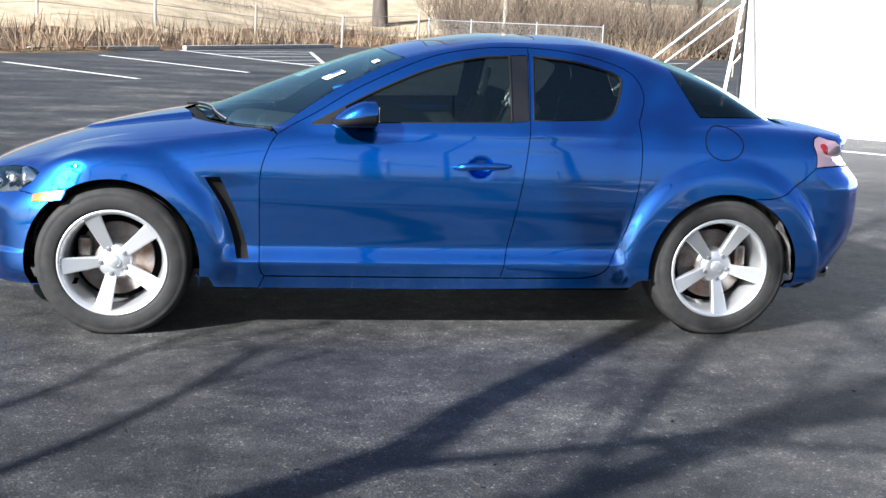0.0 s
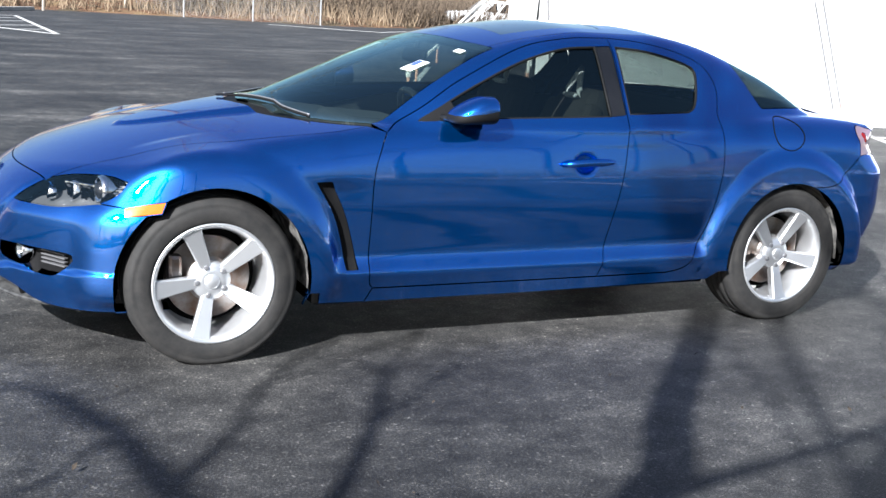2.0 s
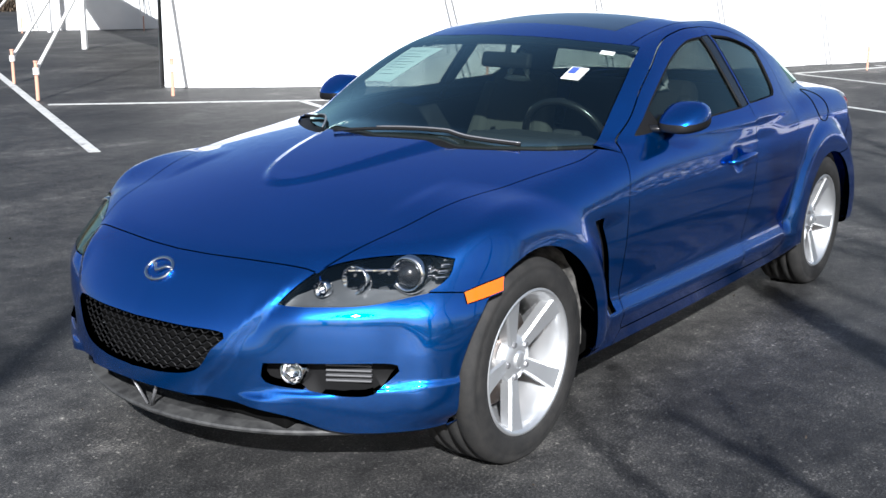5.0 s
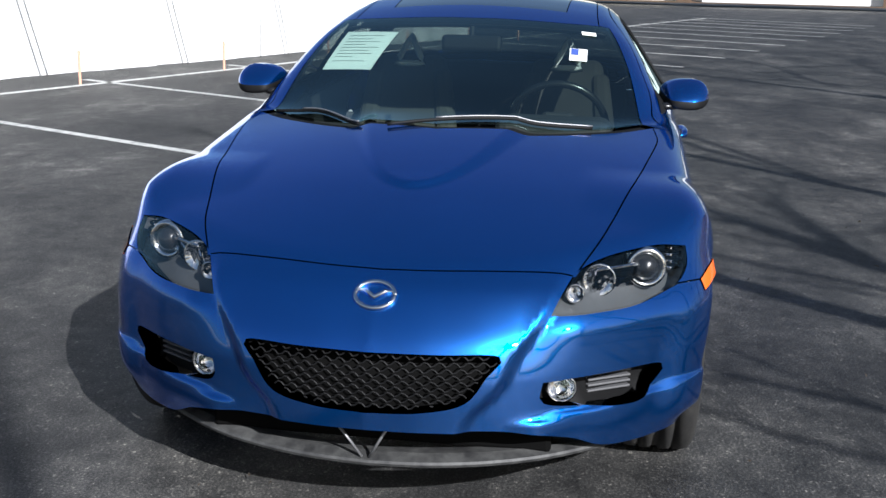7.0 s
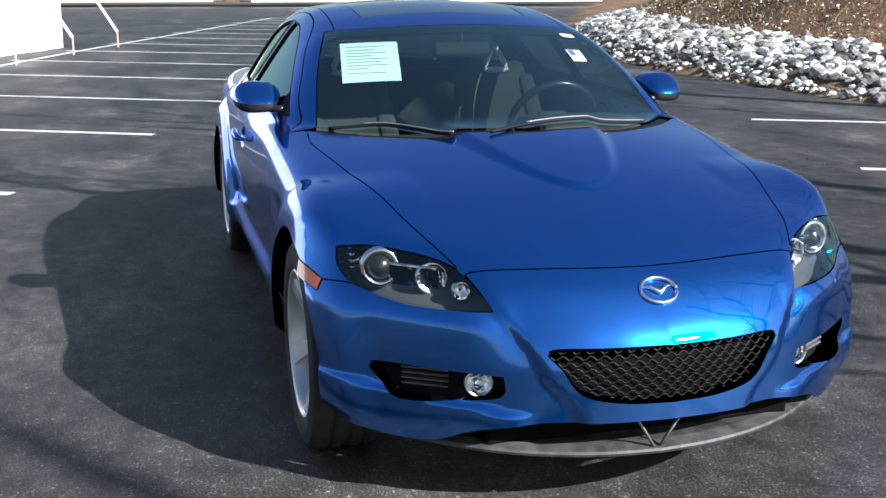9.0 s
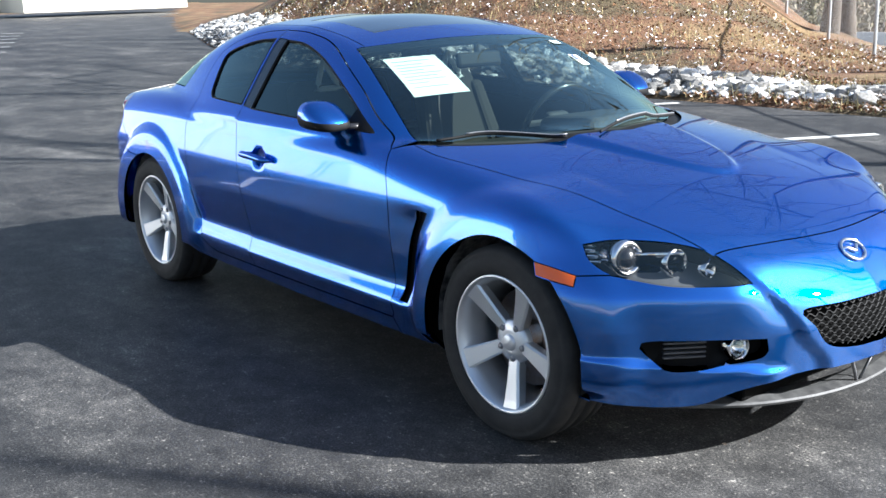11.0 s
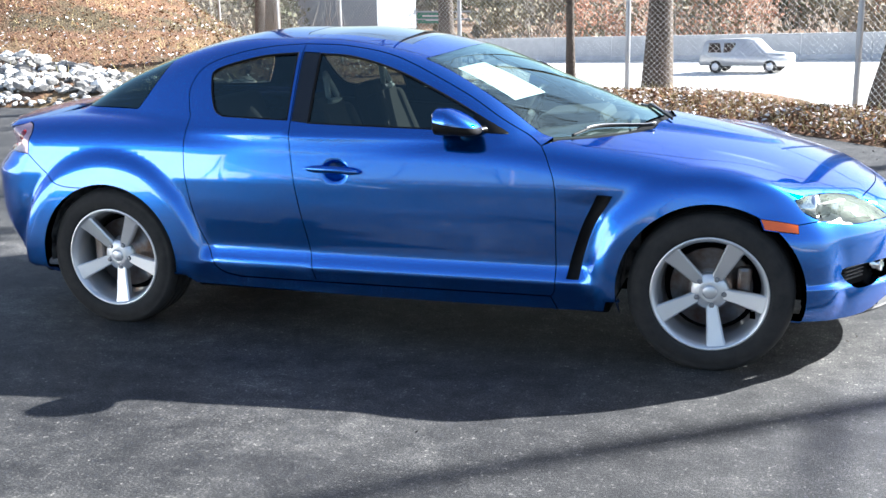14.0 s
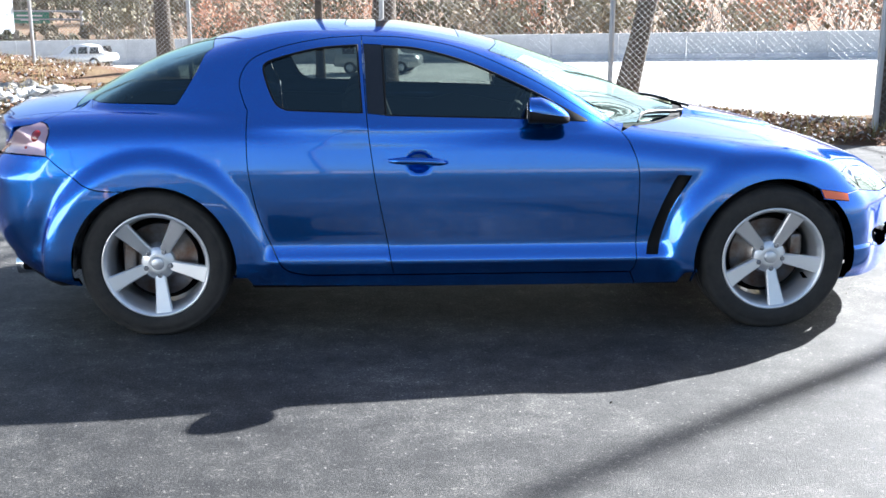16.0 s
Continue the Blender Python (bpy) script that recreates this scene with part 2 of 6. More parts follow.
def body(P):
    """Less than nothing inside the car's outer skin."""
    x, y, z = P[..., 0], np.abs(P[..., 1]), P[..., 2]
    # the pocket behind the side vent, and the crease along the doors
    vx = -0.82 - 0.375 * (z - 0.343)
    pocket = np.clip((x - vx) / 0.03, 0, 1) * np.clip((-0.735 - x) / 0.17, 0, 1) * np.clip((0.695 - z) / 0.035, 0, 1) * np.clip((z - 0.335) / 0.02, 0, 1)
    fold = 0.0006 * np.exp(-((z - 0.705) / 0.05) ** 2)
    side = y - (width_at(x) - inset_at(z) - 0.015 * pocket + fold)
    back = np.clip((x + 1.5) / 0.45, 0, 1)
    rise = np.clip((x + 1.60 - 6.0 * y * y) / np.sqrt(1 + 144 * y * y) / (0.034 + 0.05 * back), 0, 1) * np.clip((-0.80 - x) / 0.2, 0, 1)
    top = z - (top_at(x) - crown_at(x) * (y / 0.7) ** 2 + (0.012 + 0.009 * back) * rise * rise * (3 - 2 * rise))
    # the proud middle of the nose, and the blade under the fog lamps
    mid = np.clip((crease_at(z) - y) / 0.045 + 0.5, 0, 1) * np.clip((0.68 - z) / 0.06, 0, 1)
    blade = np.clip((0.322 + 0.10 * np.maximum(y - 0.42, 0) - z) / 0.022 + 0.5, 0, 1) * np.clip((y - 0.33) / 0.10, 0, 1)
    proud = 0.020 * mid * mid * (3 - 2 * mid) + 0.020 * blade * blade * (3 - 2 * blade)
    corner = np.clip((0.66 - z) / 0.22, 0, 1) * np.clip((y - 0.71) / 0.14, 0, 1)
    proud = proud + 0.040 * corner * corner * (3 - 2 * corner)
    outer = np.clip((y - 0.36) / 0.16, 0, 1)
    outer = outer * outer * (3 - 2 * outer)
    nose = -x - (2.155 + proud - nose_at(y) - nose_z(z) * (1 - outer) - side_z(z) * outer)
    tail = x - (2.20 - tail_at(y) - tail_z(z))
    rear_blade = np.clip((0.315 + 0.12 * (2.05 - x) - z) / 0.02 + 0.5, 0, 1) * np.clip((x - 1.72) / 0.06, 0, 1)
    side = side - 0.012 * rear_blade
    tail = tail - 0.012 * rear_blade
    f = smax(side, top, 0.11)
    f = smax(f, nose, 0.10)
    f = smax(f, tail, 0.05)
    f = smax(f, 0.185 - z, 0.02)
    # wheel flares
    for cx, rad, wide in ((-AXLE, 0.485, 0.885), (AXLE, 0.485, 0.882)):
        r = np.hypot(x - cx, (z - HUB_Z) * (1.0 if cx < 0 else 1.0))
        lean = 0.55 if cx < 0 else 0.25
        flare = smax(r - rad, y - wide + 0.25 * np.maximum(0.45 - z, 0) ** 2 + lean * np.maximum(z - 0.50, 0) ** 2, 0.09 if cx < 0 else 0.07)
        flare = smax(flare, 0.25 - z, 0.03)
        flare = smax(flare, 0.5 - y, 0.05)
        f = smin(f, smax(flare, nose, 0.06), 0.042 if cx < 0 else 0.032)
    cabin = smax(y - (cabin_w(x) - 0.70 * np.maximum(z - 0.94, -0.04) - 0.25 * np.maximum(z - 1.05, 0) ** 2), z - (roof_at(x) - roof_crown(x) * (y / 0.6) ** 2), 0.075)
    f = smin(f, smax(cabin, 0.84 - z, 0.01), 0.02)
    # the cup behind the door handle
    cup = 0.070 - np.sqrt((x - 0.215) ** 2 + (1.15 * (z - 0.762)) ** 2 + ((y - 0.886) * 1.25) ** 2)
    return smax(f, cup, 0.012)


def slope(P, e=0.004):
    g = np.stack([body(P + np.eye(3)[k] * e) - body(P - np.eye(3)[k] * e) for k in range(3)], -1)
    return g / np.maximum(np.linalg.norm(g, axis=-1, keepdims=True), 1e-9)


def strike(start, way, far, steps=150):
    """Where rays first meet the skin."""
    start, way = np.atleast_2d(start).astype(float), np.atleast_2d(way).astype(float)
    ts = np.linspace(0, far, steps)
    f = body(start[:, None] + ts[None, :, None] * way[:, None])
    inside = f < 0
    first = np.where(inside.any(1), inside.argmax(1), f.argmin(1))
    hi, lo = ts[first], ts[np.maximum(first - 1, 0)]
    for _ in range(22):
        mid = (hi + lo) / 2
        neg = body(start + mid[:, None] * way) < 0
        hi, lo = np.where(neg, mid, hi), np.where(neg, lo, mid)
    return start + hi[:, None] * way


class Along:
    """A view of the skin along one direction."""

    def __init__(self, way):
        self.way = np.array(Vector(way).normalized())
        u = np.cross((0, 0, 1.0), self.way) if abs(self.way[2]) < 0.9 else np.array((1.0, 0, 0))
        self.u = u / np.linalg.norm(u)
        self.v = np.cross(self.way, self.u)

    def flat(self, P):
        return np.stack([P @ self.u, P @ self.v], -1)

    def lift(self, uv):
        start = uv[:, :1] * self.u + uv[:, 1:] * self.v - self.way * 2.6
        return strike(start, np.repeat(self.way[None], len(uv), 0), 3.2)


class Around:
    """A view of the skin from all round, towards a point inside."""

    def __init__(self, centre, size=0.9):
        self.c, self.s = np.array(centre, float), size

    def flat(self, P):
        d = P - self.c
        return np.stack([np.arctan2(d[:, 1], -d[:, 0] * np.sign(-self.c[0])), np.arctan2(d[:, 2], np.hypot(d[:, 0], d[:, 1]))], -1) * self.s

    def lift(self, uv):
        a, b = (uv / self.s).T
        d = np.stack([-np.sign(-self.c[0]) * np.cos(a) * np.cos(b), np.sin(a) * np.cos(b), np.sin(b)], -1)
        return strike(self.c + d * 1.7, -d, 1.6)


LEFT, DOWN = Along((0, 1, 0)), Along((0, 0, -1))
FRONT = Around((-1.15, 0, 0.30))
REAR = Around((1.2, 0, 0.45))
SLANT = Along((0, 0.75, -0.66))


def dense(pts, step=0.02, bend=True):
    """Points along a line or a smooth bend through pts."""
    P = np.array(pts, float)
    out = []
    for i in range(len(P) - 1):
        a, b = P[i], P[i + 1]
        n = max(1, int(math.ceil(np.linalg.norm(b - a) / step)))
        t = (np.arange(n) / n)[:, None]
        if bend:
            m0 = (P[i + 1] - P[max(i - 1, 0)]) / (2 if i else 1)
            m1 = (P[min(i + 2, len(P) - 1)] - P[i]) / (2 if i + 2 < len(P) else 1)
            out.append(a * (1 + 2 * t) * (1 - t) ** 2 + b * t * t * (3 - 2 * t) + m0 * t * (1 - t) ** 2 - m1 * t * t * (1 - t))
        else:
            out.append(a + (b - a) * t)
    return np.concatenate(out + [P[-1:]])


def on_side(pts, bend=True):
    """(x, z) pairs, onto the skin of the left side."""
    d = dense(pts, bend=bend)
    n = len(d)
    return strike(np.stack([d[:, 0], np.full(n, -1.6), d[:, 1]], -1), np.repeat([[0, 1.0, 0]], n, 0), 1.7)


def on_top(pts, bend=True):
    """(x, y) pairs, onto the skin from above."""
    d = dense(pts, bend=bend)
    n = len(d)
    return strike(np.stack([d[:, 0], d[:, 1], np.full(n, 1.8)], -1), np.repeat([[0, 0, -1.0]], n, 0), 1.7)


def on_front(pts, bend=True):
    """(y, z) pairs, onto the skin from ahead, towards the nose's centre."""
    d = dense(pts, bend=bend)
    n = len(d)
    return strike(np.stack([np.full(n, -2.7), d[:, 0], d[:, 1]], -1), np.repeat([[1.0, 0, 0]], n, 0), 1.9)


def arch(cx, rad, a0, a1, n=40):
    """The edge of a wheel opening on the left side; degrees from the front, over the top."""
    a = np.radians(np.linspace(a0, a1, n))
    return on_side(np.stack([cx - rad * np.cos(a), HUB_Z + rad * np.sin(a)], -1), False)


def joined(*lines):
    out = []
    for line in lines:
        for p in line:
            if not out or np.linalg.norm(np.subtract(p, out[-1])) > 2e-3:
                out.append(tuple(p))
    if np.linalg.norm(np.subtract(out[0], out[-1])) < 2e-3:
        out.pop()
    return np.array(out)


def within(poly, q):
    x, y = q.T
    inside = np.zeros(len(q), bool)
    j = len(poly) - 1
    for i in range(len(poly)):
        xi, yi, xj, yj = *poly[i], *poly[j]
        if yi != yj:
            inside ^= ((yi > y) != (yj > y)) & (x < (xj - xi) * (y - yi) / (yj - yi) + xi)
        j = i
    return inside


def shrunk(poly, gap):
    area = 0.5 * np.sum(poly[:, 0] * np.roll(poly[:, 1], -1) - np.roll(poly[:, 0], -1) * poly[:, 1])
    d = np.roll(poly, -1, 0) - np.roll(poly, 1, 0)
    n = np.stack([-d[:, 1], d[:, 0]], -1) * np.sign(area)
    return poly + gap * n / np.maximum(np.linalg.norm(n, axis=1, keepdims=True), 1e-9)


def skin(name, loop, view, holes=(), grid=0.03, depth=0.014, gap=0.002, lift=0.0, mirror=False):
    """A panel of the body: the skin within a loop of points, less holes, with folded-in edges."""
    loops = [shrunk(view.flat(loop), gap)] + [shrunk(view.flat(h), -gap) for h in holes]
    lo, hi = loops[0].min(0), loops[0].max(0)
    gx, gy = np.meshgrid(np.arange(lo[0], hi[0], grid), np.arange(lo[1], hi[1], grid))
    pts = np.stack([gx.ravel(), gy.ravel()], -1)
    pts[:, 0] += grid * 0.5 * (np.round(pts[:, 1] / grid) % 2)
    ok = within(loops[0], pts)
    for h in loops[1:]:
        ok &= ~within(h, pts)
    pts = pts[ok]
    rim = np.concatenate(loops)
    if len(pts):
        near = np.min(np.linalg.norm(pts[:, None] - rim[None], axis=-1), 1)
        pts = pts[near > grid * 0.4]
    verts, edges, n = [Vector(p) for p in rim] + [Vector(p) for p in pts], [], 0
    for l in loops:
        edges += [(n + i, n + (i + 1) % len(l)) for i in range(len(l))]
        n += len(l)
    out = delaunay_2d_cdt(verts, edges, [], 0, 1e-6)
    flat = np.array([tuple(v) for v in out[0]])
    tris = np.array([f for f in out[2] if len(f) == 3])
    mid = flat[tris].mean(1)
    ok = within(loops[0], mid)
    for h in loops[1:]:
        ok &= ~within(h, mid)
    tris = tris[ok]
    P = view.lift(flat)
    N = slope(P)
    P = P + N * lift
    # facing outwards
    a, b, c = P[tris[:, 0]], P[tris[:, 1]], P[tris[:, 2]]
    wrong = np.einsum("ij,ij->i", np.cross(b - a, c - a), N[tris[:, 0]]) < 0
    tris[wrong] = tris[wrong][:, ::-1]
    faces = [tuple(int(i) for i in f) for f in tris]
    V, M = [P], [N]
    count = len(P)
    for l in loops:
        R = view.lift(l)
        RN = slope(R)
        R = R + RN * lift
        k = len(l)
        V += [R, R - RN * depth]
        d = np.roll(R, -1, 0) - np.roll(R, 1, 0)
        out_n = np.cross(d, RN)
        out_n /= np.maximum(np.linalg.norm(out_n, axis=1, keepdims=True), 1e-9)
        M += [out_n, out_n]
        faces += [(count + i, count + (i + 1) % k, count + k + (i + 1) % k, count + k + i) for i in range(k)]
        count += 2 * k
    V, M = np.concatenate(V), np.concatenate(M)
    if mirror:
        V, M = V * (1, -1, 1), M * (1, -1, 1)
        faces = [f[::-1] for f in faces]
    me = from_faces(name, V, faces, True)
    me.normals_split_custom_set_from_vertices([tuple(v) for v in M])
    return me


def flip(P):
    return P * np.array((1, -1, 1))


# ---- the car ----
LAMPGREY = material("lamp_housing_grey", (0.075, 0.078, 0.08), 0.35, 0.3)
bump(LAMPGREY, 40, 0.15, 0.004, voronoi=True)
FACET = material("faceted_reflector", (0.86, 0.86, 0.87), 0.10, 1.0)
bump(FACET, 45, 0.35, 0.008, voronoi=True)
TAILGREY = material("pale_rosy_tail_lens", (0.46, 0.30, 0.34), 0.12, 0.3, coat=1.0)
bump(TAILGREY, 120, 0.06, 0.002, voronoi=True)
car = thing("car", "blue metallic four-seat sports coupe parked on asphalt", "car")

# lines shared by neighbouring panels, on the left side
SEAM_TOP = on_side([(-0.665, 0.875), (-0.50, 0.965), (-0.298, 1.083), (0.0, 1.212), (0.25, 1.262), (0.46, 1.272)])
SEAM_TOP2 = on_side([(0.46, 1.272), (0.62, 1.262), (0.775, 1.235), (0.90, 1.195), (0.96, 1.15), (0.985, 1.08), (0.965, 1.01), (0.945, 0.97)])
SEAM_REAR = on_side([(0.945, 0.97), (0.945, 0.85), (0.938, 0.715), (0.90, 0.52), (0.83, 0.345), (0.785, 0.285), (0.70, 0.263)])
SEAM_MID = on_side([(0.46, 1.272), (0.437, 0.955), (0.405, 0.70), (0.36, 0.45), (0.327, 0.262)])
SEAM_FRONT = on_side([(-0.665, 0.875), (-0.70, 0.82), (-0.735, 0.70), (-0.737, 0.45), (-0.735, 0.30), (-0.715, 0.262)])
DOOR_LOW = on_side([(-0.715, 0.262), (0.327, 0.262)], False)
DOOR_LOW2 = on_side([(0.327, 0.262), (0.70, 0.263)], False)
HOOD_SIDE = on_top([(-0.72, -0.708), (-0.79, -0.715), (-0.92, -0.715), (-1.30, -0.652), (-1.43, -0.628), (-1.65, -0.575), (-1.78, -0.54), (-1.905, -0.487)])
HOOD_BACK = on_top([(-0.72, -0.708), (-0.885, -0.56), (-1.04, -0.33), (-1.122, 0.0)])
HOOD_FRONT = on_top([(-1.905, -0.487), (-1.945, -0.33), (-1.975, -0.15), (-1.985, 0.0)])
LAMP_TOP = on_front([(-0.487, 0.656), (-0.53, 0.675), (-0.60, 0.690), (-0.70, 0.697), (-0.775, 0.688)])
LAMP_OUT = on_front([(-0.775, 0.688), (-0.780, 0.645), (-0.757, 0.608)])
LAMP_LOW = on_front([(-0.757, 0.608), (-0.65, 0.582), (-0.55, 0.577), (-0.437, 0.575)])
LAMP_IN = on_front([(-0.437, 0.575), (-0.462, 0.62), (-0.487, 0.656)])
MARK_TOP = on_side([(-1.668, 0.602), (-1.60, 0.617), (-1.532, 0.628)])
F_ARCH = arch(-AXLE, 0.362, 60, 198)
F_ARCH_LOW = arch(-AXLE, 0.362, -17, 60)
R_ARCH = arch(AXLE, 0.347, -17, 109)
R_ARCH_LOW = arch(AXLE, 0.347, 109, 197)
SILL = on_side([(-1.005, 0.203), (-0.742, 0.20), (0.0, 0.20), (1.018, 0.213)], False)
SILL_F, SILL_R = SILL[SILL[:, 0] <= -0.74], SILL[SILL[:, 0] >= -0.745]
BUMP_SEAM = on_side([(1.462, 0.643), (1.58, 0.652), (1.68, 0.70), (1.785, 0.785)])
TAIL_FRONT = on_side([(1.785, 0.785), (1.785, 0.84), (1.775, 0.885), (1.795, 0.915), (1.83, 0.922)])
DECK_EDGE = on_top([(1.86, -0.73), (1.80, -0.70), (1.745, -0.60)])
GLASS_EDGE = joined(on_side([(1.69, 0.983), (1.45, 0.988), (1.262, 0.988)]), on_side([(1.252, 0.995), (1.212, 1.06), (1.172, 1.135), (1.15, 1.192)]))
DITCH = on_top([(1.12, -0.462), (0.60, -0.475), (0.1, -0.485), (-0.105, -0.495)])
WS_SIDE = on_top([(-0.105, -0.535), (-0.40, -0.615), (-0.695, -0.672)])
WS_TOP = on_top([(-0.105, -0.535), (-0.155, -0.30), (-0.175, 0.0)])
WS_LOW = on_top([(-0.695, -0.672), (-0.85, -0.53), (-1.0, -0.30), (-1.075, 0.0)])
RG_TOP = on_top([(1.12, -0.462), (1.15, -0.2), (1.155, 0.0)])
RG_LOW = on_top([(1.70, -0.60), (1.745, -0.4), (1.77, 0.0)])


def both(half):
    """A loop over both sides from its left half, which starts and ends on the middle line."""
    return joined(half, flip(half)[::-1])


WINDOW = joined(on_side([(-0.520, 0.918), (-0.28, 1.045), (-0.02, 1.158), (0.20, 1.218), (0.37, 1.233)]), on_side([(0.37, 1.233), (0.355, 0.952)], False), on_side([(0.355, 0.952), (-0.2, 0.935), (-0.520, 0.918)]))
WINDOW2 = joined(on_side([(0.455, 0.962), (0.478, 1.236)], False), on_side([(0.478, 1.236), (0.62, 1.226), (0.73, 1.206), (0.84, 1.176), (0.883, 1.150), (0.875, 1.10), (0.845, 1.03), (0.815, 0.99), (0.775, 0.972)]), on_side([(0.775, 0.972), (0.455, 0.962)], False))
PILLAR = joined(on_side([(0.37, 1.233), (0.45, 1.238)], False), on_side([(0.45, 1.238), (0.432, 0.960)], False), on_side([(0.432, 0.960), (0.355, 0.952)], False), on_side([(0.355, 0.952), (0.37, 1.233)], False))
DOOR = joined(SEAM_FRONT[::-1], SEAM_TOP, SEAM_MID, DOOR_LOW[::-1])
DOOR2 = joined(SEAM_MID[::-1], SEAM_TOP2, SEAM_REAR, DOOR_LOW2[::-1])
VENT = joined(on_side([(-0.965, 0.690), (-0.905, 0.690)], False), on_side([(-0.905, 0.690), (-0.845, 0.56), (-0.80, 0.42), (-0.783, 0.343)]), on_side([(-0.783, 0.343), (-0.832, 0.343)], False), on_side([(-0.832, 0.343), (-0.853, 0.45), (-0.895, 0.57), (-0.965, 0.690)]))
MARKER = joined(on_side([(-1.672, 0.572), (-1.668, 0.602)], False), MARK_TOP, on_side([(-1.532, 0.628), (-1.548, 0.590)], False), on_side([(-1.548, 0.590), (-1.672, 0.572)], False))
MARK_LOW = on_side([(-1.548, 0.590), (-1.672, 0.572)], False)
FENDER = joined(F_ARCH, SILL_F, SEAM_FRONT[::-1], HOOD_SIDE, LAMP_TOP, LAMP_OUT, MARK_TOP)
SIDE_OUTER = joined(SEAM_TOP, SEAM_TOP2, SEAM_REAR, DOOR_LOW2[::-1], DOOR_LOW[::-1], SILL_R, R_ARCH, BUMP_SEAM, TAIL_FRONT, DECK_EDGE, GLASS_EDGE, DITCH, WS_SIDE)
LAMP = joined(LAMP_TOP, LAMP_OUT, LAMP_LOW, LAMP_IN)
GRILLE = both(on_front([(0.0, 0.494), (-0.17, 0.494), (-0.318, 0.490), (-0.290, 0.445), (-0.238, 0.378), (-0.13, 0.354), (0.0, 0.349)]))
FOG = on_front([(-0.426, 0.414), (-0.58, 0.418), (-0.722, 0.412), (-0.695, 0.360), (-0.665, 0.330), (-0.55, 0.340), (-0.43, 0.362), (-0.426, 0.414)])[:-1]
MOUTH = both(on_front([(0.0, 0.305), (-0.25, 0.302), (-0.42, 0.288), (-0.535, 0.243), (-0.40, 0.222), (0.0, 0.213)]))
BUMPER = both(joined(on_front([(0.0, 0.300), (-0.25, 0.297), (-0.40, 0.285), (-0.50, 0.258), (-0.575, 0.218), (-0.66, 0.208), (-0.80, 0.212)]), F_ARCH_LOW, MARK_LOW, on_side([(-1.672, 0.572), (-1.668, 0.602)], False), LAMP_LOW, LAMP_IN, HOOD_FRONT))
HOOD = both(joined(HOOD_FRONT[::-1], HOOD_SIDE[::-1], HOOD_BACK))
ROOF = both(joined(WS_TOP[::-1], DITCH[::-1], RG_TOP))
REAR_GLASS = both(joined(RG_TOP[::-1], GLASS_EDGE[::-1], RG_LOW))
TRUNK = both(joined(RG_LOW[::-1], DECK_EDGE[::-1], on_side([(1.90, 0.905)]), REAR.lift(dense([(-0.55, 0.30), (0.0, 0.28)]))))

hood = part("hood", skin("hood", HOOD, DOWN, grid=0.0125), PAINT, car)
roof = part("roof", skin("roof", ROOF, DOWN, holes=[on_top([(0.02, -0.36), (0.02, 0.36), (0.52, 0.37), (0.54, 0.30), (0.54, -0.30), (0.52, -0.37), (0.02, -0.36)], False)[:-1]]), PAINT, car)
part("sunroof", skin("sunroof", on_top([(0.02, -0.36), (0.02, 0.36), (0.52, 0.37), (0.54, 0.30), (0.54, -0.30), (0.52, -0.37), (0.02, -0.36)], False)[:-1], DOWN, gap=0.002, lift=-0.001), ROOFGLASS, roof, "dark glass sunroof")
windshield = part("windshield", skin("windshield", both(joined(WS_TOP[::-1], WS_SIDE, WS_LOW)), DOWN, depth=0.004), WINDSHIELD, car, "clear windshield")
part("rear_window", skin("rear_window", REAR_GLASS, DOWN, depth=0.004), DARKGLASS, car, "dark tinted rear window")
part("cowl", skin("cowl", both(joined(WS_LOW[::-1], HOOD_BACK)), DOWN, depth=0.02, lift=-0.012, gap=-0.006, grid=0.05), BLACK, car, "black wiper cowl")
bumper = part("front_bumper", skin("front_bumper", BUMPER, FRONT, holes=[GRILLE, FOG, flip(FOG)], grid=0.013, depth=0.05), PAINT, car)
tail = part("trunk_lid", skin("trunk_lid", TRUNK, REAR), PAINT, car)
VALANCE_TOP = REAR.lift(dense([(0.0, -0.10), (-0.45, -0.115), (-0.75, -0.165), (-0.9, -0.222)]))
rear_low = both(joined(VALANCE_TOP, R_ARCH_LOW[::-1], BUMP_SEAM, REAR.lift(dense([(-0.55, 0.27), (0.0, 0.25)]))))
rear_bumper = part("rear_bumper", skin("rear_bumper", rear_low, REAR, grid=0.018), PAINT, car)

valance = both(joined(REAR.lift(dense([(0.0, -0.245), (-0.50, -0.24), (-0.82, -0.232)])), VALANCE_TOP[::-1]))
part("rear_valance", skin("rear_valance", valance, REAR, lift=-0.004), BLACK, rear_bumper, "black plastic rear valance")
for ye in (-0.48, 0.48):
    part("exhaust_tip", sweep([(1.90, ye, 0.245), (2.05, ye, 0.235)], 0.042, 16, "exhaust_tip"), CHROME, car, "round steel exhaust tip")

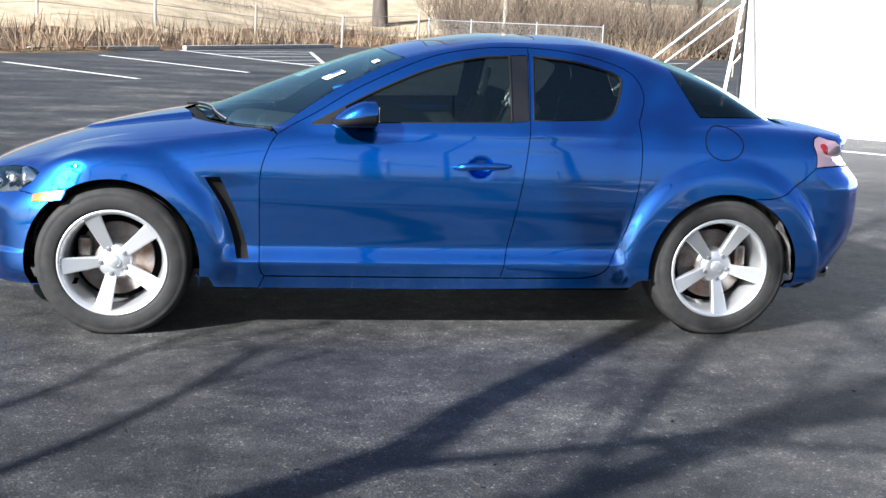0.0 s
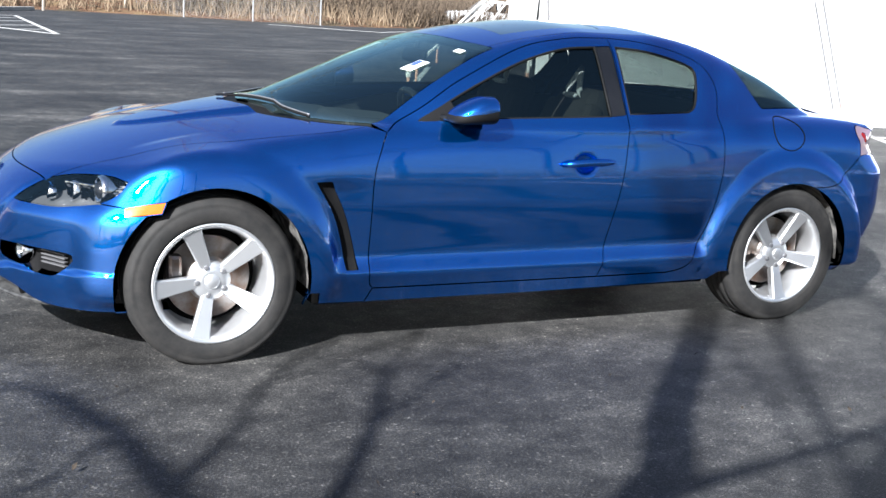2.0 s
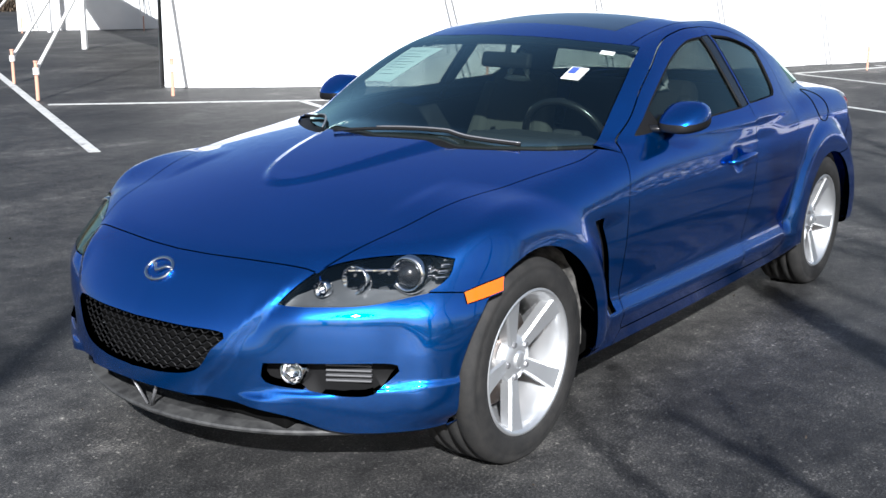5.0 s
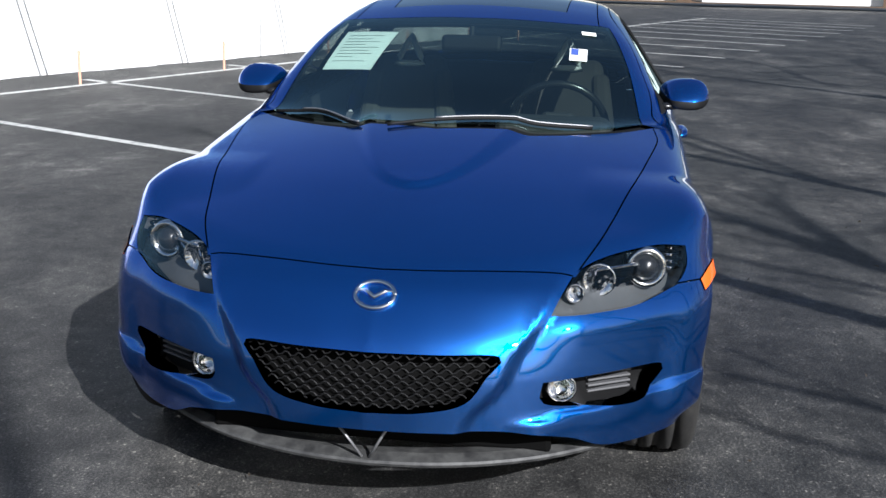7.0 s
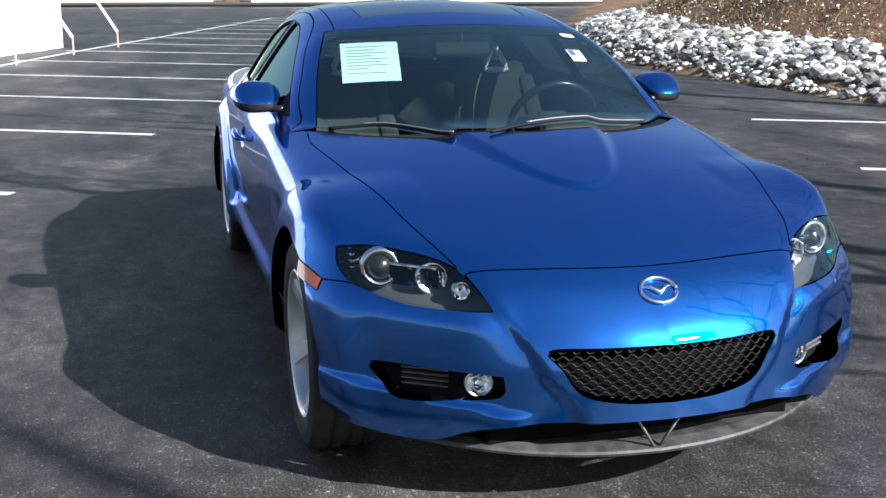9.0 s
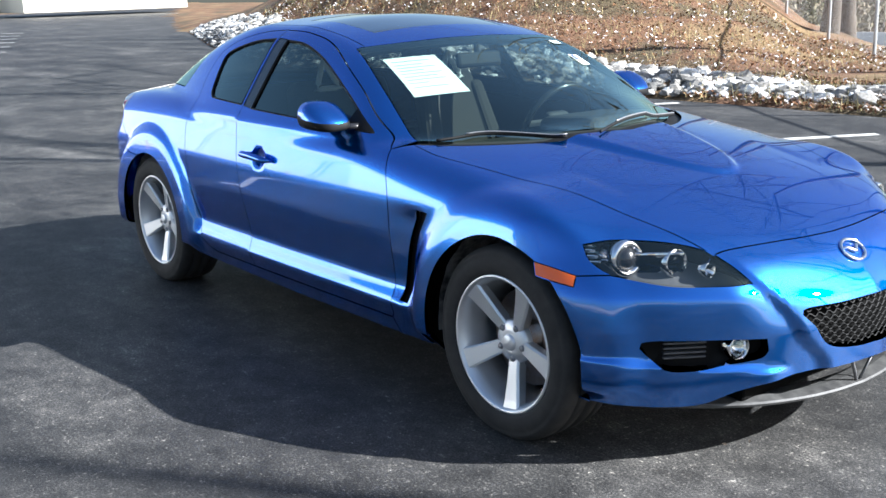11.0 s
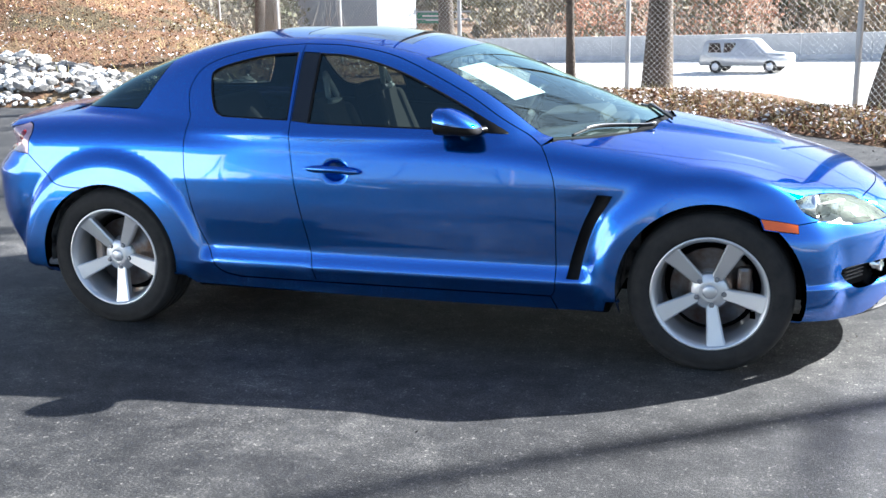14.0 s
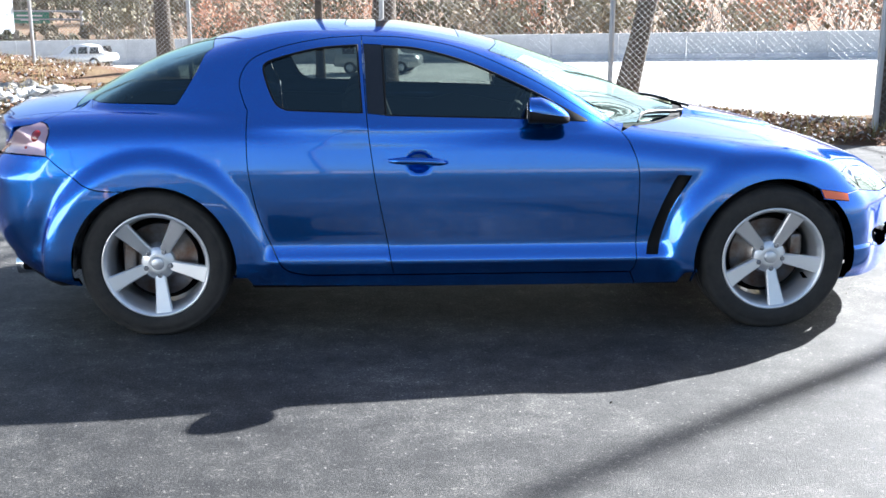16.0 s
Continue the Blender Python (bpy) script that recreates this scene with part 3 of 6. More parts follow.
for mirror in (False, True):
    def sided(P):
        return flip(P) if mirror else P
    k = -1 if mirror else 1
    fender = part("front_fender", skin("front_fender", FENDER, SLANT, holes=[VENT], mirror=mirror, grid=0.015), PAINT, car)
    part("side_vent", skin("side_vent", VENT, LEFT, gap=-0.004, lift=-0.022, mirror=mirror), BLACK, fender, "black plastic vent behind the wheel")
    part("side_marker", skin("side_marker", MARKER, LEFT, gap=0.001, lift=0.003, mirror=mirror), AMBER, fender, "orange side marker lens")
    side = part("body_side", skin("body_side", SIDE_OUTER, SLANT, mirror=mirror, grid=0.0145), PAINT, car)
    door = part("front_door", skin("front_door", DOOR, LEFT, holes=[joined(WINDOW[:1], WINDOW[1:]), PILLAR], mirror=mirror, grid=0.0145), PAINT, car)
    w = part("window", skin("window", WINDOW, LEFT, depth=0.004, gap=-0.003, lift=-0.008, mirror=mirror), TINTED, door, "dark tinted side window")
    part("pillar_trim", skin("pillar_trim", PILLAR, LEFT, gap=0.0, lift=-0.002, mirror=mirror), SATIN, door, "gloss black pillar trim")
    door2 = part("rear_door", skin("rear_door", DOOR2, LEFT, holes=[WINDOW2], mirror=mirror), PAINT, car)
    w = part("window", skin("window", WINDOW2, LEFT, depth=0.004, gap=-0.003, lift=-0.008, mirror=mirror), TINTED, door2, "dark tinted rear side window")
    for owner, loop in ((door, WINDOW), (door2, WINDOW2)):
        N = slope(loop)
        pts = [Vector(p) for p in sided(loop - N * 0.004)]
        part("window_seal", sweep(pts + pts[:2], 0.006, 5, "window_seal"), BLACK, owner, "black rubber window seal")
    lamp = part("headlight", skin("headlight", LAMP, FRONT, grid=0.03, depth=0.006, gap=0.0015, mirror=mirror), CLEAR, car, "clear headlight lens")
    lamp.visible_shadow = False
    part("lamp_housing", skin("lamp_housing", LAMP, FRONT, grid=0.03, depth=0.0, gap=-0.004, lift=-0.075, mirror=mirror), LAMPGREY, lamp, "dark grey lamp housing")
    # inside the lamp
    def lamp_bowl(name, at, aim, profile, mat, label=""):
        o = part(name, lathe(profile, 24, name=name), mat, lamp, label)
        o.matrix_world = Matrix.Translation((at[0], at[1] * k, at[2])) @ Vector((aim[0], aim[1] * k, aim[2])).to_track_quat("-Y", "Z").to_matrix().to_4x4()
        return o
    lamp_bowl("projector", (-1.715, -0.668, 0.640), (-1, -0.18, 0.05), [(0.0, 0.0), (0.036, -0.004), (0.040, -0.024), (0.052, -0.027), (0.057, -0.014), (0.057, 0.05)], CHROME, "round chrome projector ring")
    lamp_bowl("projector_lens", (-1.722, -0.669, 0.641), (-1, -0.18, 0.05), [(0.0, -0.032), (0.018, -0.029), (0.031, -0.017), (0.036, 0.0)], SATIN, "dark glass projector lens")
    lamp_bowl("reflector", (-1.815, -0.548, 0.622), (-1, -0.1, 0.05), [(0.006, 0.02), (0.026, 0.012), (0.040, -0.006), (0.045, -0.004), (0.045, 0.03)], FACET, "bright faceted high beam reflector")
    lamp_bowl("position_lamp", (-1.890, -0.488, 0.603), (-1, -0.1, 0.05), [(0.004, 0.015), (0.014, 0.006), (0.022, -0.008), (0.025, -0.006), (0.025, 0.02)], FACET)
    bm = bmesh.new()
    add_box(bm, (0.012, 0.150, 0.070), pose(-1.785, -0.590 * k, 0.624, 0, -14, 40 * k), 0.005)
    part("reflector_panel", bm, FACET, lamp, "square-edged faceted reflector panel")
    bm = bmesh.new()
    for i in range(4):
        add_box(bm, (0.05, 0.05, 0.010), pose(-1.655 + 0.012 * i, -0.735 * k, 0.632 + 0.016 * i, 0, 0, -38 * k), 0.003)
    part("turn_signal", bm, CHROME, lamp, "stepped chrome turn signal")
    # tail lamp, mirror, handle
    tl = joined(TAIL_FRONT, DECK_EDGE[:1], on_side([(1.90, 0.905), (1.905, 0.905)], False)[:1], REAR.lift(np.array([(-0.55, 0.298), (-0.55, 0.272)])), REAR.lift(dense([REAR.flat(BUMP_SEAM[-1:])[0] * 0.5 + np.array((-0.275, 0.136)), REAR.flat(BUMP_SEAM[-1:])[0]], bend=False)))
    lampr = part("tail_light", skin("tail_light", tl, REAR, gap=0.003, grid=0.02, mirror=mirror), TAILGREY, car, "pale rosy tail light lens with round red lamps")
    for tx, tz in ((1.835, 0.868), (1.885, 0.815)):
        at = on_side([(tx, tz), (tx + 0.01, tz)], False)[:1]
        nn = slope(at)
        o = part("brake_lamp", lathe([(0.0, -0.012), (0.018, -0.010), (0.029, -0.002), (0.033, 0.012)], 20, name="brake_lamp"), RED, lampr, "round red brake lamp")
        at, nn = Vector(sided(at - nn * 0.0105)[0]), Vector(sided(nn)[0])
        o.matrix_world = Matrix.Translation(at) @ nn.to_track_quat("-Y", "Z").to_matrix().to_4x4()
    # the mirror: a blue upper shell, a black lower half with its arm, and the glass
    upper, lower, pane = bmesh.new(), bmesh.new(), bmesh.new()
    for bm, keep in ((upper, 1), (lower, -1)):
        bmesh.ops.create_uvsphere(bm, u_segments=48, v_segments=28, radius=1.0, matrix=pose(0, 0, 0, 0, 90, 0))
        for v in bm.verts:
            x, y, z = v.co.x, v.co.y * k, v.co.z
            # square towards the glass, drawn out to a low nose towards the arm
            round_ = max(1e-6, math.hypot(y, z))
            grow_ = (min(1.0, round_ * 1.25) if x > 0 else round_ ** 0.8) / round_
            y, z = y * grow_, z * grow_
            xx = 0.052 * min(1.0, 1.5 * x) if x > 0 else -0.122 * (-x) ** 1.1
            yy = math.copysign(abs(y) ** 0.75, y) * 0.086
            zz = math.copysign(abs(z) ** 0.80, z) * (0.062 if z > 0 else 0.046)
            nose = max(0.0, -xx / 0.122)
            zz = zz * (1 - 0.30 * nose) - 0.030 * nose ** 1.5
            zz *= 1 - 0.10 * yy / 0.086
            v.co = (xx + 0.012 * yy / 0.086, (yy + 0.030 * nose ** 2) * k, zz)
        bmesh.ops.bisect_plane(bm, geom=list(bm.verts) + list(bm.edges) + list(bm.faces), plane_co=(0, 0, 0.006), plane_no=Vector((0.16, 0.0, -1)).normalized() * keep, clear_outer=True)
        bmesh.ops.recalc_face_normals(bm, faces=bm.faces)
        for f in bm.faces:
            f.smooth = True
    add_box(pane, (0.004, 0.120, 0.066), pose(0.050, 0, 0.010), 0.0015)
    at = pose(-0.300, -0.838 * k, 0.968, 0, 0, 12 * k)
    shell = part("door_mirror", upper, PAINT, door, "blue door mirror shell")
    shell.matrix_world = at
    foot = part("mirror_foot", lower, BLACK, door, "black lower half of the mirror")
    foot.matrix_world = at
    part("mirror_glass", pane, CHROME, door, "silvered mirror glass").matrix_world = at
    arm_pts = [Vector((-0.335, -0.815 * k, 0.936)), Vector((-0.375, -0.785 * k, 0.932)), Vector((-0.425, -0.748 * k, 0.936))]
    part("mirror_arm", sweep(arm_pts, [0.030, 0.026, 0.024], 12, "mirror_arm", 0.55), SATIN, door, "black mirror arm")
    tri = joined(on_side([(-0.520, 0.920), (-0.375, 0.996)], False), on_side([(-0.375, 0.996), (-0.355, 0.928)], False), on_side([(-0.355, 0.928), (-0.520, 0.920)], False))
    part("mirror_base", skin("mirror_base", tri, LEFT, gap=-0.002, lift=0.002, mirror=mirror), BLACK, door, "black triangular mirror base")
    bar = on_side([(0.095, 0.757), (0.16, 0.765), (0.23, 0.768), (0.345, 0.768)])
    bar[:, 1] = np.interp(bar[:, 0], [0.095, 0.12, 0.20, 0.33, 0.345], [-0.855, -0.880, -0.886, -0.876, -0.862])
    part("door_handle", sweep([Vector(p) for p in sided(bar)], [0.006 + 0.008 * min(1, 6 * i / len(bar), 6 * (len(bar) - 1 - i) / len(bar)) for i in range(len(bar))], 8, "door_handle", 1.15), PAINT, door, "blue bar door handle")
    if not mirror:
        flap = on_side([(1.335 + 0.090 * math.cos(a), 0.884 + 0.072 * math.sin(a)) for a in np.linspace(0, 2 * math.pi, 33)], False)[:-1]
        flap_n = slope(flap)
        fl = [Vector(p) for p in flap + flap_n * 0.0005]
        part("fuel_flap", sweep(fl + fl[:2], 0.0026, 5, "fuel_flap"), DARK, side, "round fuel flap outline")
    # liners behind the wheels
    for cx, rad, a0, a1 in ((-AXLE, 0.372, 4, 187), (AXLE, 0.357, -6, 186)):
        verts, faces, n = [], [], 28
        edge = arch(cx, rad - 0.004, 0, 180, n + 1)
        for i in range(n + 1):
            a = math.radians(a0 + (a1 - a0) * i / n)
            wob = 0.003 * math.sin(i * 2.1)
            near_i = int(round(min(max((math.degrees(a)) / 180, 0), 1) * n))
            out_y = max(-0.82, float(edge[near_i, 1]) + 0.045)
            for yy in (out_y, min(-0.70, out_y + 0.05) if out_y < -0.70 else out_y + 0.02, -0.50):
                verts.append((cx - (rad + wob) * math.cos(a), yy * k, HUB_Z + (rad + wob) * math.sin(a)))
            verts.append((cx, -0.50 * k, HUB_Z))
        for i in range(n):
            for j in range(3):
                faces.append((4 * i + j, 4 * i + j + 1, 4 * i + j + 5, 4 * i + j + 4))
        part("wheel_liner", from_faces("wheel_liner", verts, faces, True), LINER, car, "black plastic wheel arch liner")
    part("door_card", skin("door_card", joined(on_side([(-0.66, 0.86), (0.94, 0.955)], False), on_side([(0.94, 0.955), (0.80, 0.30), (-0.70, 0.30), (-0.66, 0.86)], False)), LEFT, lift=-0.07, grid=0.08, depth=0.01, mirror=mirror), CABIN, car, "dark inner door panel")

# lower skirts, floor, and black boxes added to close the shell against light
for what, size, at in (("floor_pan", (1.90, 1.56, 0.09), (0.0, 0.235)), ("front_undertray", (1.07, 0.90, 0.10), (-1.465, 0.25)), ("rear_subframe", (0.80, 0.98, 0.10), (1.36, 0.25)), ("rear_crossmember", (0.30, 1.30, 0.30), (1.83, 0.40)), ("engine_block", (0.75, 1.00, 0.42), (-1.40, 0.48)), ("bulkhead", (0.06, 1.38, 0.56), (-0.93, 0.54)), ("rear_bulkhead", (0.04, 1.30, 0.60), (1.50, 0.55)), ("parcel_shelf", (0.30, 1.20, 0.04), (1.52, 0.90))):
    bm = bmesh.new()
    add_box(bm, size, pose(at[0], 0, at[1]), 0.012)
    part(what, bm, DARK, car)
# black sheets set behind the openings stand in for the dark inside
part("grille_backing", skin("grille_backing", GRILLE, FRONT, lift=-0.07, gap=-0.02, grid=0.06), DARK, bumper)
part("mouth_backing", skin("mouth_backing", MOUTH, FRONT, lift=-0.10, gap=-0.05, grid=0.06), DARK, bumper)
part("headliner", skin("headliner", ROOF, DOWN, lift=-0.03, grid=0.08, gap=0.01), CABIN, car, "dark headliner")
OUT = GRILLE[:, 1:]
bm = bmesh.new()
row = 0
zz = 0.335
while zz < 0.50:
    ys = np.arange(-0.34, 0.34, 0.0088)
    tri = np.abs(((ys / 0.0352) + 0.5 * (row % 2)) % 1 - 0.5) * 2
    q = np.stack([ys, zz + 0.0155 * tri], -1)
    ok = within(OUT, q)
    if ok.sum() > 4:
        n = len(q)
        P3 = strike(np.stack([np.full(n, -2.7), q[:, 0], q[:, 1]], -1), np.repeat([[1.0, 0, 0]], n, 0), 1.0)
        P3[:, 0] += 0.022
        for i in range(n - 1):
            if ok[i] and ok[i + 1]:
                add_tube(bm, P3[i], P3[i + 1], 0.0021, sides=4, caps=False)
    zz += 0.0155
    row += 1
part("grille_mesh", bm, BLACK, bumper, "black diamond mesh grille")
for k in (1, -1):
    P3 = FOG if k > 0 else flip(FOG)
    part("fog_pocket", skin("fog_pocket", FOG, FRONT, lift=-0.065, gap=-0.012, grid=0.05, mirror=k < 0), BLACK, bumper)
    o = part("fog_lamp", lathe([(0.0, 0.012), (0.018, 0.008), (0.031, -0.008), (0.034, -0.020), (0.039, -0.018), (0.040, 0.02)], 28, name="fog_lamp"), FACET, bumper, "round clear fog lamp")
    o.matrix_world = Matrix.Translation((-1.980, -0.466 * k, 0.381)) @ Vector((-1, -0.22 * k, -0.02)).to_track_quat("-Y", "Z").to_matrix().to_4x4()
    o2 = part("fog_lens", lathe([(0.0, -0.030), (0.02, -0.027), (0.034, -0.019)], 24, name="fog_lens"), CLEAR, bumper, "clear fog lamp lens")
    o2.matrix_world = o.matrix_world.copy()
    bm = bmesh.new()
    for i in range(4):
        add_box(bm, (0.02, 0.13, 0.006), pose(-1.885, -0.585 * k, 0.352 + 0.015 * i, 0, 0, 33 * k), 0.002)
    part("fog_louvre", bm, LOUVRE, bumper, "grey louvre slats")
ring = [(0.050 * math.cos(a), 0.0, 0.039 * math.sin(a)) for a in np.linspace(0, 2 * math.pi, 41)[:-1]]
me = sweep([Vector(p) for p in ring + ring[:2]], 0.0055, 8, "emblem")
o = part("emblem", me, CHROME, bumper, "oval chrome emblem")
E_AT = strike(np.array([[-2.7, 0, 0.612]]), np.array([[1.0, 0, 0]]), 1.0)
E_N = Vector(slope(E_AT)[0])
o.matrix_world = Matrix.Translation(Vector(E_AT[0]) + E_N * 0.003) @ Vector((-E_N.x, 0, -E_N.z)).to_track_quat("Y", "Z").to_matrix().to_4x4()
me = sweep([(-0.042, 0, 0.012), (-0.024, -0.002, 0.010), (0.0, -0.004, -0.010), (0.024, -0.002, 0.010), (0.042, 0, 0.012)], [0.003, 0.006, 0.007, 0.006, 0.003], 6, "emblem_bar")
o3 = part("emblem_bar", me, CHROME, bumper, "chrome emblem wing")
o3.matrix_world = o.matrix_world.copy()
ys = np.linspace(-0.70, 0.70, 57)
lip_v, lip_f = [], []
for q in ys:
    u = abs(q) / 0.70
    front = -(2.125 - float(nose_at(abs(q)))) + 0.035 * u ** 2
    zl = 0.190 + 0.012 * u ** 2
    wide = 0.075 * (1 - u ** 5) + 0.015
    for dx, dz in ((0.004, 0.008), (0.0, 0.002), (0.004, -0.006), (wide, -0.002), (wide, 0.012), (wide * 0.5, 0.016)):
        lip_v.append((front + dx, q, zl + dz))
for i in range(len(ys) - 1):
    for j in range(6):
        l = (j + 1) % 6
        lip_f.append((6 * i + j, 6 * i + l, 6 * i + 6 + l, 6 * i + 6 + j))
lip_f += [(0, 1, 2, 3, 4, 5), tuple(6 * (len(ys) - 1) + j for j in (5, 4, 3, 2, 1, 0))]
LIPM = material("scuffed_grey_plastic", (0.10, 0.10, 0.10), 0.6)
r = ramp_noise(LIPM, 18, [(0.35, (0.022, 0.022, 0.023)), (0.72, (0.085, 0.085, 0.083))], 7)
base(LIPM, r.outputs[0])
part("front_lip", from_faces("front_lip", lip_v, lip_f), LIPM, bumper, "scuffed grey plastic front lip")
for y0, y1 in ((0.075, 0.02), (-0.045, 0.0)):
    part("tow_bar", sweep([(-2.125, y0, 0.285), (-2.118, (y0 + y1) / 2, 0.245), (-2.11, y1, 0.202)], 0.006, 6, "tow_bar", 0.6), WORN, bumper, "thin grey bar in the lower opening")

# ---- wheels ----
SPIN = {(-1, -1): 13, (1, -1): -7, (-1, 1): -9, (1, 1): -6}


def wheel(ex, sy, spin):
    """A wheel on its rim; its outer face looks along -y before it is turned."""
    barrel = lathe([(0.231, -0.1035), (0.228, -0.108), (0.221, -0.106), (0.216, -0.098), (0.209, -0.088), (0.205, -0.055), (0.196, -0.02), (0.192, 0.08), (0.228, 0.10)], 64, name="wheel")
    rim = part("wheel", barrel, SILVER, car, "silver five-spoke alloy wheel")
    m = Matrix.Translation((ex * AXLE, sy * 0.742, HUB_Z)) @ pose(0, 0, 0, 0, 0, 180 if sy > 0 else 0)
    rim.matrix_world = m @ pose(0, 0, 0, 0, spin, 0)
    prof = [(0.228, 0.095), (0.245, 0.108), (0.28, 0.113), (0.305, 0.107), (0.319, 0.093), (0.3235, 0.075), (0.324, 0.055), (0.317, 0.053), (0.317, 0.046), (0.325, 0.044), (0.3255, 0.012), (0.318, 0.010), (0.318, -0.010), (0.3255, -0.012), (0.325, -0.044), (0.317, -0.046), (0.317, -0.053), (0.324, -0.055), (0.3235, -0.075), (0.319, -0.093), (0.307, -0.106), (0.297, -0.110), (0.292, -0.1085), (0.285, -0.1125), (0.262, -0.1145), (0.245, -0.111), (0.234, -0.108), (0.229, -0.100)]
    me = lathe(prof, 96, name="tyre")
    for v in me.vertices:
        v.co.z = max(v.co.z, -HUB_Z)
    tyre = part("tyre", me, RUBBER, rim, "worn black rubber tyre")
    tyre.matrix_world = m
    for i in range(5):
        verts, faces = [], []
        st = [(0.030, 0.020, -0.052), (0.060, 0.0235, -0.060), (0.10, 0.0265, -0.070), (0.15, 0.031, -0.081), (0.19, 0.035, -0.091), (0.214, 0.039, -0.098)]
        for rr, w, yf in st:
            for px, py in ((-w, yf + 0.007), (-w + 0.006, yf), (w - 0.006, yf), (w, yf + 0.007), (w * 0.85, yf + 0.040), (-w * 0.85, yf + 0.040)):
                verts.append((px, py, rr))
        for s in range(len(st) - 1):
            for j in range(6):
                l = (j + 1) % 6
                faces.append((6 * s + j, 6 * s + l, 6 * s + 6 + l, 6 * s + 6 + j))
        faces.append((0, 1, 2, 3, 4, 5))
        faces.append(tuple(6 * (len(st) - 1) + j for j in (5, 4, 3, 2, 1, 0)))
        sp = part("spoke", from_faces("spoke", verts, faces), SILVER, rim)
        sp.matrix_world = m @ pose(0, 0, 0, 0, spin + 180 + 72 * i, 0)
        nut = part("lug_nut", lathe([(0.0, -0.068), (0.009, -0.067), (0.012, -0.061), (0.012, -0.035)], 6, False, name="lug_nut"), WORN, rim)
        nut.matrix_world = m @ pose(0, 0, 0, 0, spin + 36 + 72 * i, 0) @ Matrix.Translation((0, 0, 0.056))
        well = part("lug_well", lathe([(0.0, -0.0535), (0.013, -0.0535), (0.0185, -0.058), (0.0205, -0.058), (0.0215, -0.050)], 16, name="lug_well"), WORN, rim)
        well.matrix_world = nut.matrix_world.copy()
    cap = part("hub_cap", lathe([(0.0, -0.075), (0.023, -0.0745), (0.0265, -0.072), (0.028, -0.066), (0.0295, -0.0655), (0.031, -0.0665), (0.044, -0.062), (0.068, -0.057), (0.074, -0.048), (0.074, 0.0)], 32, name="hub_cap"), SILVER, rim, "round silver hub cap")
    cap.matrix_world = m
    disc = part("brake_disc", lathe([(0.05, -0.03), (0.085, -0.03), (0.087, 0.012), (0.16, 0.012), (0.162, 0.016), (0.162, 0.036), (0.05, 0.036)], 48, name="brake_disc"), STEEL, rim, "rusty steel brake disc")
    disc.matrix_world = m
    bm = bmesh.new()
    add_box(bm, (0.055, 0.07, 0.15), pose(0.128 * (1 if ex * (1 if sy < 0 else -1) > 0 else -1), 0.012, 0.02), 0.015)
    part("brake_caliper", bm, STEEL, rim, "grey brake caliper").matrix_world = m
    # black disc added here to paint the dark seen between the spokes
    hubw = part("wheel_dark_disc", lathe([(0.0, 0.06), (0.19, 0.06)], 24, name="wheel_dark_disc"), DARK, rim)
    hubw.matrix_world = m
    return rim


for (ex, sy), spin in SPIN.items():
    wheel(ex, sy, spin)

# ---- cabin, glass stickers and wipers ----
def seat(y, group_label):
    bm = bmesh.new()
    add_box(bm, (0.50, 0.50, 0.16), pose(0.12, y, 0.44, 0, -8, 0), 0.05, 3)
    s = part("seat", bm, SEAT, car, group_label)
    bm = bmesh.new()
    add_box(bm, (0.14, 0.46, 0.62), pose(0.40, y, 0.74, 0, 20, 0), 0.06, 3)
    add_box(bm, (0.10, 0.12, 0.54), pose(0.35, y - 0.21, 0.72, 0, 20, 0), 0.04, 3)
    add_box(bm, (0.10, 0.12, 0.54), pose(0.35, y + 0.21, 0.72, 0, 20, 0), 0.04, 3)
    for v in bm.verts:
        if v.co.z > 0.85:
            v.co.y = y + (v.co.y - y) * 0.72
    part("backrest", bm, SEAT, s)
    # head rest with its triangular opening
    tri = [(0.0, 0.0, 0.100), (0.0, -0.062, -0.03), (0.0, 0.062, -0.03)]
    loop = [Vector(p) for p in dense(tri + tri[:1], 0.03, False)]
    h = part("headrest", sweep(loop + loop[1:2], 0.014, 8, "headrest"), PAPER, s, "head rest with a triangular opening")
    h.matrix_world = Matrix.Translation((0.420, y, 1.030)) @ pose(0, 0, 0, 0, 18, 0)


seat(-0.36, "beige and black front seat, darkened to the cabin's shade")
seat(0.36, "beige and black front seat, darkened to the cabin's shade")
bm = bmesh.new()
add_box(bm, (0.45, 1.15, 0.18), pose(0.98, 0, 0.50), 0.05, 3)
add_box(bm, (0.14, 1.10, 0.50), pose(1.22, 0, 0.72, 0, 22, 0), 0.05, 3)
part("rear_bench", bm, CABIN, car, "dark rear seat bench")
bm = bmesh.new()
add_box(bm, (0.52, 1.34, 0.22), pose(-0.68, 0, 0.74, 0, 6, 0), 0.07, 3)
add_box(bm, (0.34, 0.42, 0.10), pose(-0.60, -0.36, 0.85, 0, 4, 0), 0.045, 3)
add_box(bm, (0.40, 0.24, 0.34), pose(-0.35, 0, 0.55, 0, -18, 0), 0.05, 3)
dash = part("dashboard", bm, CABIN, car, "dark dashboard")
ring = [Vector((0.0, 0.185 * math.cos(a), 0.185 * math.sin(a))) for a in np.linspace(0, 2 * math.pi, 41)[:-1]]
SWM = Matrix.Translation((-0.34, -0.36, 0.835)) @ pose(0, 0, 0, 0, -24, 0)
part("steering_wheel", sweep(ring + ring[:2], 0.015, 8, "steering_wheel"), SATIN, dash, "black steering wheel").matrix_world = SWM
bm = bmesh.new()
add_box(bm, (0.05, 0.13, 0.10), pose(0.01, 0, 0), 0.02)
